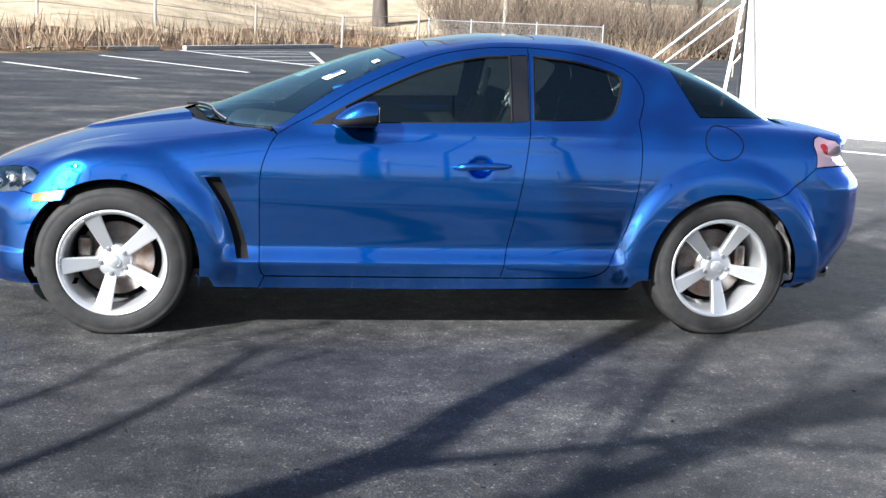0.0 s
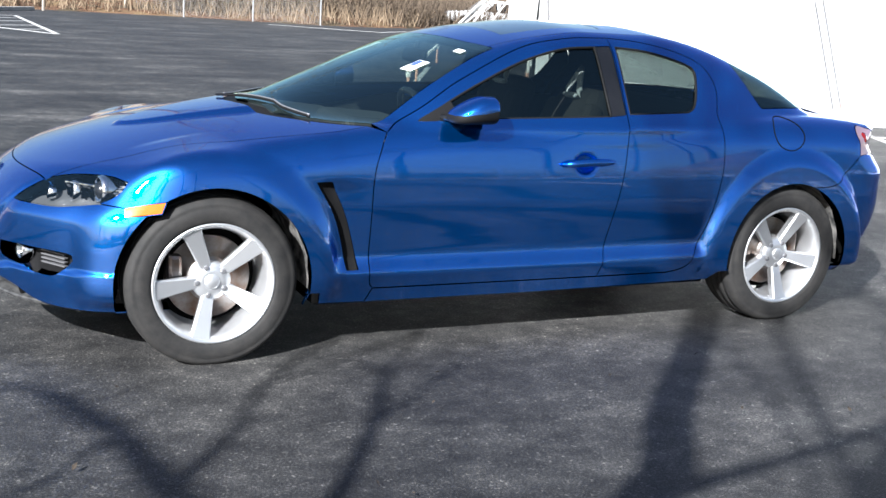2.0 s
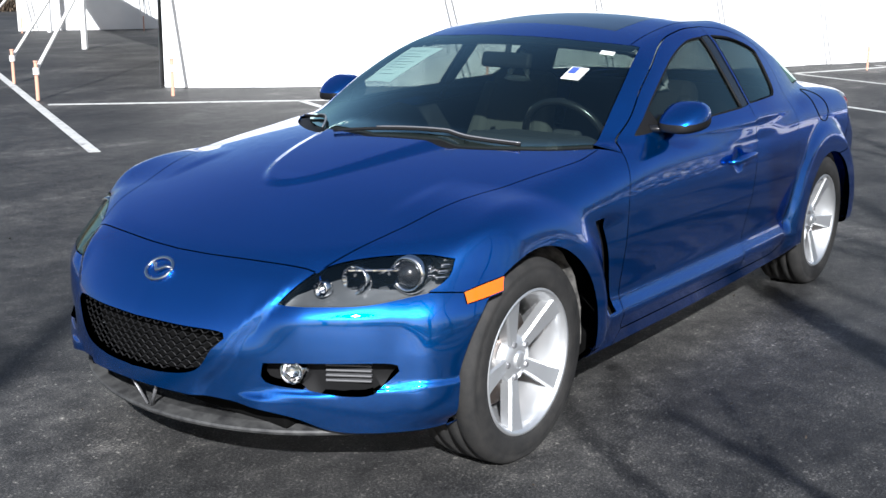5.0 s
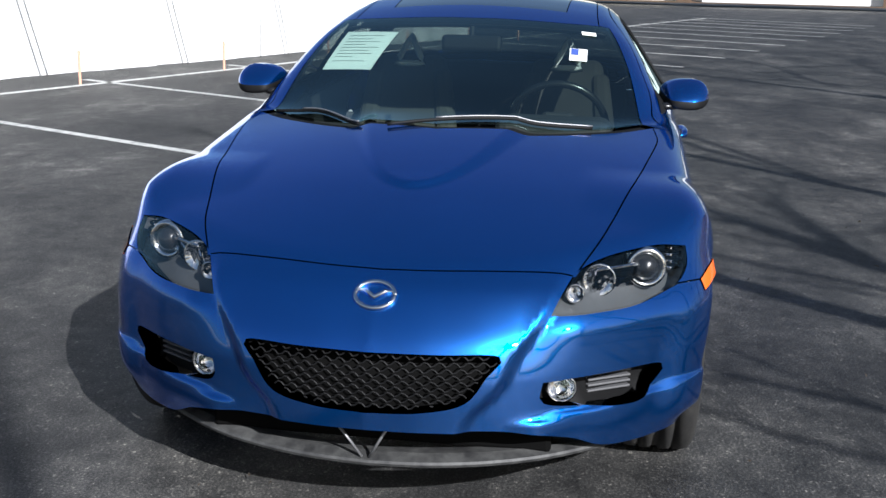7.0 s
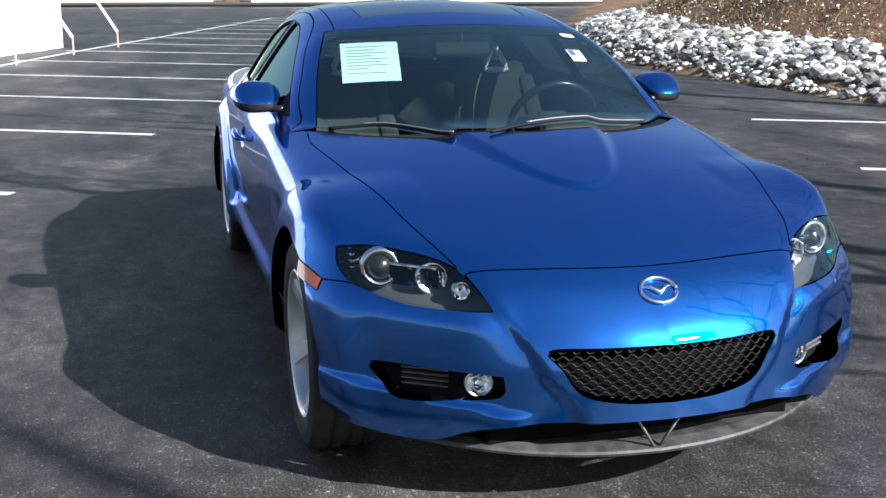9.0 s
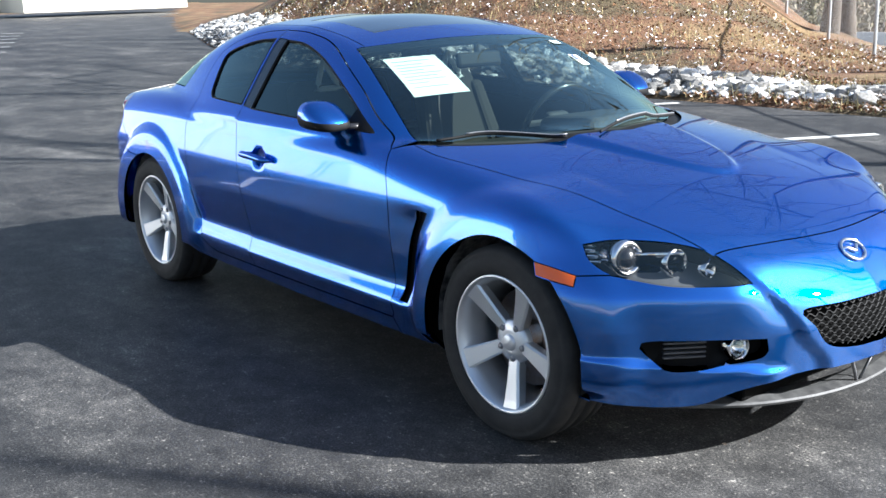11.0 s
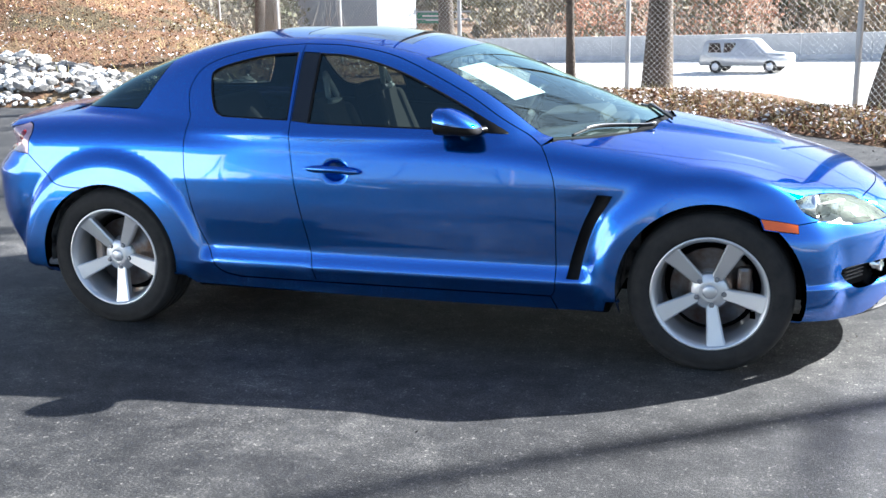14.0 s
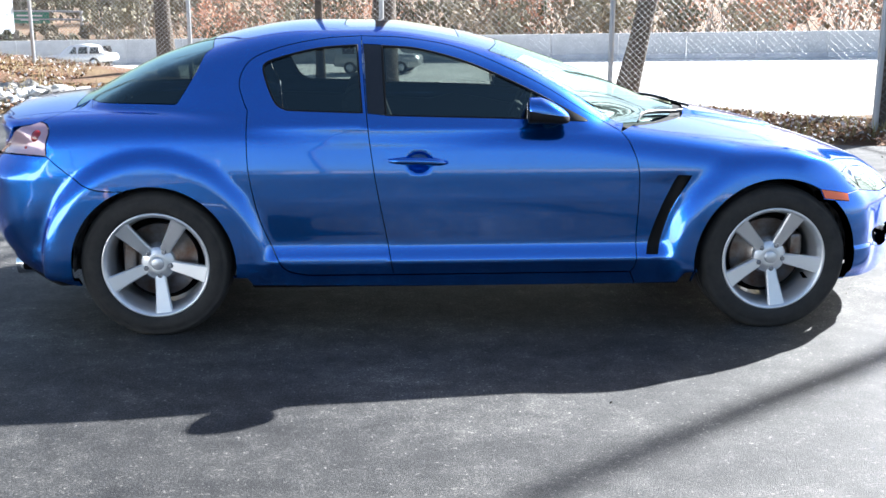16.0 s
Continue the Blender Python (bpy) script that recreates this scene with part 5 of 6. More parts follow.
def grow(seed, height, girth, levels=5, spread=1.0, bare=0.30, spine=None, taper=0.72, forks=()):
    """A bare tree: its trunk and its limbs, as (verts, faces) pairs."""
    rnd = random.Random(seed)
    out = [([], []), ([], [])]

    def limb(a, way, length, r, depth):
        vs, fs = out[0 if depth == 0 else 1]
        steps = 6 if depth == 0 else 4
        sides = 12 if depth == 0 else (7 if depth < 2 else (4 if depth < 4 else 3))
        p, d = Vector(a), Vector(way).normalized()
        rings = []
        for i in range(steps + 1):
            t = i / steps
            rad = r * (1 - (0.55 if depth else taper) * t) * (1.35 - 0.35 * min(1, 8 * t) if depth == 0 else 1)
            side = d.orthogonal().normalized()
            up = d.cross(side)
            rings.append(len(vs))
            for j in range(sides):
                q = 2 * math.pi * j / sides
                vs.append(p + side * (rad * math.cos(q)) + up * (rad * math.sin(q)))
            if i < steps:
                wob = 0.10 if depth == 0 else 0.36
                d = (d + Vector((rnd.uniform(-wob, wob), rnd.uniform(-wob, wob), rnd.uniform(-wob, wob) * 0.6 + 0.04))).normalized()
                p = p + d * (length / steps)
                if spine and depth == 0:
                    q = Vector(spine(p.z)) - p
                    p, d = p + q, (d * (length / steps) + q).normalized()
                if depth < levels and (t > bare or depth):
                    for _ in range(2 if depth < 2 else 1):
                        if rnd.random() < 0.78:
                            ang = rnd.uniform(0, 2 * math.pi)
                            s2 = d.orthogonal().normalized()
                            o = s2 * math.cos(ang) + d.cross(s2) * math.sin(ang)
                            w = d * rnd.uniform(0.35, 0.9) + o * rnd.uniform(0.6, 1.0) * spread + Vector((0, 0, 0.18))
                            limb(p, w, length * rnd.uniform(0.42, 0.66), rad * rnd.uniform(0.36, 0.55), depth + 1)
        if spine and depth == 0:
            top, steps = p.z, 24
            vs.clear()
            rings = [sides * i for i in range(steps + 1)]
            for i in range(steps + 1):
                t = i / steps
                rad = r * (1 - taper * t) * (1.35 - 0.35 * min(1, 8 * t))
                c = Vector(spine(a[2] + (top - a[2]) * t))
                for j in range(sides):
                    q = 2 * math.pi * j / sides
                    vs.append(c + Vector((rad * math.cos(q), rad * math.sin(q), 0)))
        for i in range(steps):
            for j in range(sides):
                l = (j + 1) % sides
                fs.append((rings[i] + j, rings[i] + l, rings[i + 1] + l, rings[i + 1] + j))

    limb((0, 0, -0.15), (rnd.uniform(-0.06, 0.06), rnd.uniform(-0.06, 0.06), 1), height, girth, 0)
    for z, way, length, r in forks:
        limb(spine(z), way, length, r, 1)
    return out


def tree(x, y, made, label, turn=0, scale=1.0, lean=(0, 0)):
    t = thing("tree", label, "tree", "bare trees", at=(x, y, float(hill(np.array(x), np.array(y)))))
    t.rotation_euler = (radians(lean[0]), radians(lean[1]), radians(turn))
    t.scale = (scale, scale, scale)
    part("trunk", made[0], BARK, t)
    part("crown", made[1], BARK, t, "bare forked limbs and twigs")
    return t


def tree_meshes(*a, **k):
    return [from_faces(n, *g, True) for n, g in zip(("trunk", "crown"), grow(*a, **k))]


OAK = tree_meshes(3, 8.0, 0.15, levels=4, bare=0.30)
ELM = tree_meshes(8, 6.5, 0.10, levels=3, bare=0.40)
BIG = tree_meshes(5, 9.0, 0.17, levels=5, bare=0.36)
lean_x = curve((0.0, 0.0), (1.2, -0.24), (3.0, -0.60), (4.2, -0.80), (6.1, -0.95), (9.0, -1.0))
LEANING = tree_meshes(12, 8.5, 0.130, levels=5, bare=0.42, taper=0.55, spine=lambda z: (float(lean_x(z)), 0.02 * math.sin(z * 1.3), z))
bend_at = curve((0.0, 0.0), (1.6, 0.04), (2.4, 0.25), (3.09, 0.32), (3.49, 0.215), (3.94, 0.15), (4.28, 0.09), (5.2, -0.08), (9.0, -0.4))
FORKED = tree_meshes(31, 8.0, 0.125, levels=5, bare=0.50, taper=0.62, spine=lambda z: (0.9 * float(bend_at(z)), -1.2 * float(bend_at(z)), z), forks=[(2.35, (-0.85, 0.10, 0.60), 2.8, 0.060), (3.0, (0.10, -0.85, 0.70), 3.0, 0.050), (3.6, (0.7, 0.5, 0.8), 2.8, 0.045)])
THICK = tree_meshes(21, 9.0, 0.150, levels=5, bare=0.40, taper=0.75, spine=lambda z: (0.05 * math.sin(z * 0.8), 0.05 * math.sin(z * 1.1), z))
SLIM = tree_meshes(8, 6.5, 0.062, levels=4, bare=0.40, spine=lambda z: (0.06 * math.sin(z * 0.9), 0.0, z))
tree(-2.52, -7.85, LEANING, "bare tree with a leaning grey trunk beside the fence")
tree(-4.60, -5.08, FORKED, "bare forked tree beside a fence post", 0)
tree(-10.7, -5.7, FORKED, "bare forked tree beside the fence", 130, 1.08)
tree(-6.1, -7.1, OAK, "bare tree with crooked limbs behind the fence", 40)
tree(0.42, -12.3, THICK, "bare tree with a thick dark trunk behind the fence", 200, 1.4)
tree(1.25, -9.63, SLIM, "slim bare tree behind the fence", 80)
tree(3.85, -12.5, THICK, "bare tree with a dark trunk beside the fence", 300, 0.95)
tree(15.5, -22.5, LEANING, "bare tree leaning over the leafy bank", 150, 0.9)
tree(12.3, -22.5, THICK, "bare tree on the leafy bank", 60, 1.2)
tree(9.6, -17.6, THICK, "bare tree with a dark trunk on the leafy bank", 140, 1.1)
tree(17.5, -20.5, THICK, "bare tree with a dark trunk on the leafy bank", 250, 1.25)
tree(14.5, -18.0, SLIM, "slim bare tree on the leafy bank", 100, 1.4)
tree(3.75, 47.5, BIG, "thick bare tree behind the lot", 30, 1.9)
tree(11.0, 50.0, OAK, "bare tree behind the lot", 70, 1.3)
tree(17.0, 47.0, ELM, "bare tree behind the lot", 10, 1.6)
tree(21.0, 52.0, OAK, "bare tree behind the lot", 150, 1.5)
TWIG = material("brown_brush", (0.22, 0.15, 0.09), 0.95)
a = ramp_noise(TWIG, 0.8, [(0.3, (0.055, 0.042, 0.030)), (0.7, (0.16, 0.118, 0.08))], 5)
base(TWIG, a.outputs[0])


def thicket(name, count, place, high, mat, label, seed, leafy=None):
    """Brush: many thin slanting stems, or clumps of small leaves."""
    rnd = random.Random(seed)
    vs, fs = [], []
    for _ in range(count):
        x, y, z = place(rnd)
        if leafy:
            k0 = len(vs)
            m = Matrix.Translation((x, y, z + high * rnd.random() ** 0.8)) @ pose(0, 0, 0, rnd.uniform(0, 180), rnd.uniform(0, 180), rnd.uniform(0, 360))
            s = leafy * rnd.uniform(0.5, 1.5)
            vs += [m @ Vector(p) for p in ((-s, 0, 0), (0, -s * 0.6, 0), (s, 0, s * 0.2), (0, s * 0.6, 0))]
            fs += [(k0, k0 + 1, k0 + 2), (k0, k0 + 2, k0 + 3)]
            continue
        h = high * rnd.uniform(0.4, 1.0)
        p = Vector((x, y, z))
        w = Vector((rnd.uniform(-0.9, 0.9), rnd.uniform(-0.9, 0.9), 1)).normalized()
        r0 = 0.006 * high + 0.008 * rnd.random()
        side = Vector((-w.y - 0.3, w.x, 0.1)).normalized()
        for i in range(3):
            q = p + w * (h / 3) + Vector((rnd.uniform(-0.1, 0.1), rnd.uniform(-0.1, 0.1), 0)) * h
            k0 = len(vs)
            vs += [p - side * r0, p + side * r0, q + side * r0 * 0.6, q - side * r0 * 0.6]
            fs.append((k0, k0 + 1, k0 + 2, k0 + 3))
            p, r0 = q, r0 * 0.6
    return tagged(part(name, from_faces(name, vs, fs), mat), label, "brush", kind="stuff")


def at_land(f):
    def g(rnd):
        x, y = f(rnd)
        return x, y, float(hill(np.array(x), np.array(y)))
    return g


thicket("brush", 7000, at_land(lambda q: (q.uniform(6.5, 30), 42 + 14 * q.random() ** 1.5)), 3.0, TWIG, "dense brown brush behind the lot", 11)
thicket("brush", 1500, at_land(lambda q: (q.uniform(-22, 4), q.uniform(1.2, 4.0) + 42)), 1.2, TWIG, "brown brush at the lot's edge", 12)

# ---- chain-link fence by the highway ----
GALV = material("galvanised_steel", (0.40, 0.41, 0.42), 0.5, 0.6)
bump(GALV, 80, 0.1, 0.002)
WIRE = material("dull_fence_wire", (0.42, 0.43, 0.43), 0.55, 0.3)
POSTS = [(-15.6, -4.1), (-12.9, -4.15), (-10.2, -4.3), (-7.4, -4.75), (-4.40, -5.0), (-2.25, -7.35), (0.42, -9.1), (3.25, -11.1), (6.5, -14.2), (8.9, -16.5), (11.6, -18.9), (14.3, -21.3)]
TALL = 2.1
cell = 0.068
bm_v, bm_f = [], []
nx, nz = 36, int(TALL / cell)
for i in range(-nz, nx + 1):
    for sgn in (1, -1):
        pts = []
        for j in range(nz + 1):
            u = i + j if sgn > 0 else i + nz - j
            if 0 <= u <= nx:
                pts.append((u / nx, 0.004 * sgn, j * cell + 0.04))
        if len(pts) > 1:
            a0, b0 = pts[0], pts[-1]
            k0 = len(bm_v)
            w = 0.0012
            bm_v += [(a0[0] - w / 2.5, a0[1], a0[2]), (a0[0] + w / 2.5, a0[1], a0[2]), (b0[0] + w / 2.5, b0[1], b0[2]), (b0[0] - w / 2.5, b0[1], b0[2])]
            bm_v += [(x, y + 0.0005, z) for x, y, z in bm_v[k0:k0 + 4]]
            bm_f += [(k0, k0 + 1, k0 + 2, k0 + 3), (k0 + 7, k0 + 6, k0 + 5, k0 + 4), (k0, k0 + 3, k0 + 7, k0 + 4), (k0 + 1, k0 + 5, k0 + 6, k0 + 2)]
NET = from_faces("chain_link", bm_v, bm_f)
fence = thing("chain_link_fence", "galvanised chain-link fence along the highway bank", "fence")
for n, (x, y) in enumerate(POSTS):
    z = float(hill(np.array(x), np.array(y)))
    bm = bmesh.new()
    add_tube(bm, (x, y, z - 0.2), (x, y, z + TALL + 0.1), 0.032, sides=12)
    bmesh.ops.create_uvsphere(bm, u_segments=10, v_segments=6, radius=0.036, matrix=Matrix.Translation((x, y, z + TALL + 0.11)))
    part("post", bm, GALV, fence)
    if n + 1 < len(POSTS):
        x2, y2 = POSTS[n + 1]
        z2 = float(hill(np.array(x2), np.array(y2)))
        net = part("chain_link", NET, WIRE, fence, "diamond wire mesh")
        net.matrix_world = Matrix(((x2 - x, y - y2, 0, x), (y2 - y, x2 - x, 0, y), (z2 - z, 0, 1, z), (0, 0, 0, 1)))
        bm = bmesh.new()
        add_tube(bm, (x, y, z + TALL + 0.04), (x2, y2, z2 + TALL + 0.04), 0.02, sides=8)
        part("rail", bm, GALV, fence)

# ---- the highway ----
A0, A1 = Vector((-60.0, -49.0, -2.05)), Vector((76.0, -83.7, -5.35))
ALONG = (A1 - A0).normalized()
ACROSS = Vector((ALONG.y, -ALONG.x, 0)).normalized()
if ACROSS.y < 0:
    ACROSS = -ACROSS
PALE = material("bright_concrete_pavement", (0.62, 0.60, 0.56), 0.9)
a = ramp_noise(PALE, 0.6, [(0.3, (0.54, 0.52, 0.48)), (0.7, (0.68, 0.66, 0.62))], 7)
base(PALE, a.outputs[0])
hv = []
for i in range(41):
    p = A0 + (A1 - A0) * (i / 40)
    for q in (-10.0, 30.0):
        hv.append(p + ACROSS * q)
tagged(part("highway", from_faces("highway", hv, [(2 * i, 2 * i + 1, 2 * i + 3, 2 * i + 2) for i in range(40)]), PALE), "sunlit pale concrete highway pavement", "road", kind="structure")
prof = [(-0.30, 0.0), (-0.30, 0.08), (-0.17, 0.33), (-0.10, 1.55), (0.10, 1.55), (0.17, 0.33), (0.30, 0.08), (0.30, 0.0)]
BARR = material("grey_barrier_concrete", (0.50, 0.51, 0.52), 0.9)
a = ramp_noise(BARR, 1.1, [(0.3, (0.40, 0.41, 0.42)), (0.7, (0.58, 0.59, 0.59))], 8, 0.7)
base(BARR, a.outputs[0])
barrier = thing("concrete_barrier", "long grey concrete highway median barrier", "barrier")
L = (A1 - A0).length
bv, bf = [], []
for e in (0.0, 1.0):
    for px, pz in prof:
        bv.append((ALONG * (e * 3.98)) + ACROSS * px + Vector((0, 0, pz)))
bf = [(i, i + 1, 9 + i, 8 + i) for i in range(7)] + [tuple(range(7, -1, -1)), tuple(range(8, 16))]
UNIT = from_faces("barrier_block", bv, bf)
UNIT.materials.append(BARR)
for i in range(int(L / 4)):
    o = new("barrier_block", UNIT)
    o.parent = barrier
    o.location = A0 + ALONG * (4 * i)


def vehicle(name, label, at, length, high, wide, body_mat, kind="suv", turn=None):
    """A car on the highway: a shaped body, windows and wheels."""
    v = thing(name, label, "car", "vehicles on the highway")
    hood = 0.25 if kind != "van" else 0.14
    zs = high * 0.55
    if kind == "suv":
        prof = [(0, 0.35), (0.0, zs * 0.95), (hood * 0.25, zs), (hood, zs * 1.06), (hood + 0.14, high * 0.98), (0.55, high), (0.93, high * 0.97), (0.985, zs), (1.0, 0.4)]
    elif kind == "sedan":
        prof = [(0, 0.35), (0.0, zs * 0.85), (0.05, zs), (hood, zs * 1.08), (hood + 0.16, high * 0.97), (0.55, high), (0.70, high * 0.95), (0.84, zs * 1.12), (0.98, zs * 1.06), (1.0, 0.4)]
    else:
        prof = [(0, 0.35), (0.0, zs * 0.8), (hood, zs), (hood + 0.10, high * 0.95), (0.32, high), (0.97, high), (1.0, zs), (1.0, 0.4)]
    vs, fs = [], []
    n = len(prof)
    for sy in (-1, 1):
        for ins, grow_ in ((1.0, 0.0),):
            for px, pz in prof:
                taper = 0.88 if pz > zs * 1.1 else 1.0
                vs.append(((px - 0.5) * length, sy * wide / 2 * taper, pz))
    fs = [tuple(range(n))[::-1], tuple(range(n, 2 * n))] + [(i, (i + 1) % n, n + (i + 1) % n, n + i) for i in range(n)]
    bm = bmesh.new()
    verts = [bm.verts.new(p) for p in vs]
    for f in fs:
        bm.faces.new([verts[i] for i in f])
    bmesh.ops.recalc_face_normals(bm, faces=bm.faces)
    bmesh.ops.bevel(bm, geom=list(bm.edges), offset=0.07, segments=3, affect="EDGES")
    for f in bm.faces:
        f.smooth = True
    part("body", bm, body_mat, v)
    w0, w1 = (hood + 0.12, 0.90) if kind != "van" else (hood + 0.04, 0.30)
    for sy in (-1, 1):
        cuts = np.linspace(w0, w1, 4)
        for a_, b_ in zip(cuts[:-1], cuts[1:]):
            q = [((a_ + 0.01 - 0.5) * length, zs * 1.12), ((b_ - 0.012 - 0.5) * length, zs * 1.12), ((b_ - 0.02 - 0.5) * length, high * 0.90), ((a_ + 0.03 - 0.5) * length, high * 0.90)]
            me = from_faces("window", [(x, sy * (wide / 2 * (0.965 if z < high * 0.8 else 0.90)), z) for x, z in q], [(0, 1, 2, 3)])
            part("window", me, SATIN, v)
    for ex in (0.18, 0.80):
        for sy in (-1, 1):
            o = part("wheel", lathe([(0.0, -0.11), (0.20, -0.11), (0.21, -0.09), (0.22, -0.11), (0.33, -0.09), (0.34, 0.09), (0.0, 0.10)], 24, name="wheel"), RUBBER, v)
            o.matrix_world = Matrix.Translation(((ex - 0.5) * length, sy * (wide / 2 - 0.08), 0.34)) @ pose(0, 0, 0, 0, 0, 0 if sy < 0 else 180)
            o = part("hubcap", lathe([(0.0, -0.125), (0.18, -0.118), (0.2, -0.10)], 20, name="hubcap"), SILVER, v)
            o.matrix_world = Matrix.Translation(((ex - 0.5) * length, sy * (wide / 2 - 0.08), 0.34)) @ pose(0, 0, 0, 0, 0, 0 if sy < 0 else 180)
    v.matrix_world = Matrix.Translation(at) @ ALONG.to_track_quat("X" if turn is None else "-X", "Z").to_matrix().to_4x4()
    return v


def lane(u, off):
    p = A0 + ALONG * u + ACROSS * off
    return p


SILVERP = material("silver_car_paint", (0.55, 0.56, 0.57), 0.35, 0.4, coat=0.6)
WHITEP = material("white_car_paint", (0.75, 0.75, 0.74), 0.35, coat=0.6)
vehicle("silver_suv", "silver sport utility vehicle on the highway", lane(60.5, 9.0), 4.6, 1.75, 1.85, SILVERP)
vehicle("white_sedan", "white sedan on the highway beside the barrier", lane(81.5, 3.2), 4.4, 1.45, 1.75, WHITEP, "sedan", True)

# signs, buildings and woods beyond
SIGN = material("green_road_sign", (0.02, 0.22, 0.13), 0.5)
gantry = thing("sign_gantry", "green highway sign on a steel gantry", "road sign")
g0 = Vector((51.0, -156.2, -3.9))
GW = Vector((-0.95, 0.31, 0))
turn_g = Matrix.Translation(g0) @ GW.to_track_quat("X", "Z").to_matrix().to_4x4()
bm = bmesh.new()
add_box(bm, (6.2, 0.15, 1.6), turn_g, 0.03)
part("sign_panel", bm, SIGN, gantry)
for q, wd in ((0.3, 4.2), (-0.3, 3.0)):
    bm = bmesh.new()
    add_box(bm, (wd, 0.02, 0.22), turn_g @ Matrix.Translation((0, 0.10, q)))
    add_box(bm, (wd, 0.02, 0.22), turn_g @ Matrix.Translation((0, -0.10, q)))
    part("sign_bar", bm, WHITEP, gantry, "pale unreadable bar")
for q in (-8.3, 8.3):
    bm = bmesh.new()
    add_tube(bm, g0 + GW * q - Vector((0, 0, 9)), g0 + GW * q + Vector((0, 0, 1.0)), 0.25, sides=10)
    part("gantry_post", bm, GALV, gantry)
for q in (0.9, -0.2):
    bm = bmesh.new()
    add_tube(bm, g0 - GW * 8.3 + Vector((0, 0, q)), g0 + GW * 8.3 + Vector((0, 0, q)), 0.13, sides=8)
    part("gantry_beam", bm, GALV, gantry)
OLIVE = material("olive_brush_leaves", (0.16, 0.16, 0.07), 0.9)
a = ramp_noise(OLIVE, 0.09, [(0.3, (0.12, 0.115, 0.065)), (0.55, (0.215, 0.185, 0.125)), (0.75, (0.27, 0.20, 0.14))], 4)
base(OLIVE, a.outputs[0])
RUST = material("rusty_oak_leaves", (0.34, 0.12, 0.05), 0.9)
a = ramp_noise(RUST, 0.5, [(0.3, (0.26, 0.13, 0.08)), (0.7, (0.52, 0.27, 0.17))], 5)
base(RUST, a.outputs[0])


PALETWIG = material("grey_bare_stems", (0.30, 0.27, 0.23), 0.95)
a = ramp_noise(PALETWIG, 0.4, [(0.35, (0.20, 0.18, 0.155)), (0.65, (0.36, 0.33, 0.29))], 4)
base(PALETWIG, a.outputs[0])


def beyond(u0, u1, o0, o1):
    def g(rnd):
        u, o = rnd.uniform(u0, u1), rnd.uniform(o0, o1)
        p = A0 + ALONG * u - ACROSS * o
        return p.x, p.y, p.z - (7.5 if 81 < u - 0.55 * o < 99 else 0.0)
    return g


def grove(name, crowns, per, leaf, mat, label, seed):
    """Leafy crowns far off: small leaf clumps over each crown's round, uneven outline."""
    rnd = random.Random(seed)
    vs, fs = [], []
    for x, y, z, wide, high in crowns:
        lumps = [(rnd.uniform(-0.6, 0.6), rnd.uniform(-0.6, 0.6), rnd.uniform(0.15, 0.85), rnd.uniform(0.25, 0.5)) for _ in range(9)]
        for _ in range(per):
            lx_, ly_, lz_, lr = lumps[rnd.randrange(9)]
            d = Vector((rnd.gauss(0, 1), rnd.gauss(0, 1), rnd.gauss(0, 1))).normalized() * lr * rnd.uniform(0.5, 1.0)
            p = Vector((x + (lx_ + d.x) * wide, y + (ly_ + d.y) * wide, z + max(0.02, lz_ + d.z * 0.8) * high))
            m = Matrix.Translation(p) @ pose(0, 0, 0, rnd.uniform(0, 180), rnd.uniform(0, 180), rnd.uniform(0, 360))
            s_ = leaf * rnd.uniform(0.5, 1.4)
            k0 = len(vs)
            vs += [m @ Vector(q) for q in ((-s_, 0, 0), (0, -s_ * 0.6, 0), (s_, 0, s_ * 0.2), (0, s_ * 0.6, 0))]
            fs += [(k0, k0 + 1, k0 + 2), (k0, k0 + 2, k0 + 3)]
    return tagged(part(name, from_faces(name, vs, fs), mat), label, "trees", kind="stuff")


def crowns_beyond(count, u0, u1, o0, o1, wide, high, seed):
    rnd = random.Random(seed)
    out = []
    while len(out) < count:
        u, o = rnd.uniform(u0, u1), rnd.uniform(o0, o1)
        p = A0 + ALONG * u - ACROSS * o
        f = rnd.uniform(0.6, 1.2)
        # lower growth where the road sign shows over it
        if 81 < u - 0.55 * o < 99 and o < 80:
            f *= 0.28 if o < 24 else 0.10
        out.append((p.x, p.y, p.z, wide * f, high * f))
    return out


OLIVE2 = material("dark_evergreen_leaves", (0.09, 0.10, 0.05), 0.9)
a = ramp_noise(OLIVE2, 0.12, [(0.3, (0.06, 0.068, 0.035)), (0.7, (0.135, 0.14, 0.07))], 4)
base(OLIVE2, a.outputs[0])
grove("far_brush", crowns_beyond(95, -20, 230, 10, 30, 3.4, 4.6, 21), 260, 0.26, OLIVE, "tan and olive brush beyond the highway", 21)
grove("far_woods", crowns_beyond(95, -40, 240, 34, 64, 4.6, 10.5, 27), 300, 0.36, OLIVE, "tan and olive woods far beyond the highway", 27)
grove("far_woods", crowns_beyond(44, 110, 190, 84, 104, 5.2, 9.5, 28), 300, 0.45, OLIVE, "tan and olive woods behind the road sign", 28)
grove("far_evergreens", crowns_beyond(34, 55, 230, 22, 46, 3.6, 8.5, 24), 420, 0.30, OLIVE2, "dark olive evergreen trees beyond the highway", 24)
grove("far_oak_leaves", crowns_beyond(12, 50, 78, 7, 15, 3.8, 6.5, 22), 330, 0.12, RUST, "rusty brown oak leaves beyond the highway", 22)
grove("far_oak_leaves", crowns_beyond(6, 18, 45, 7, 14, 3.6, 6.0, 26), 260, 0.12, RUST, "rusty brown oak leaves beyond the highway", 26)
thicket("far_stems", 2600, beyond(-20, 230, 12, 44), 8.0, PALETWIG, "grey bare stems beyond the highway", 23)
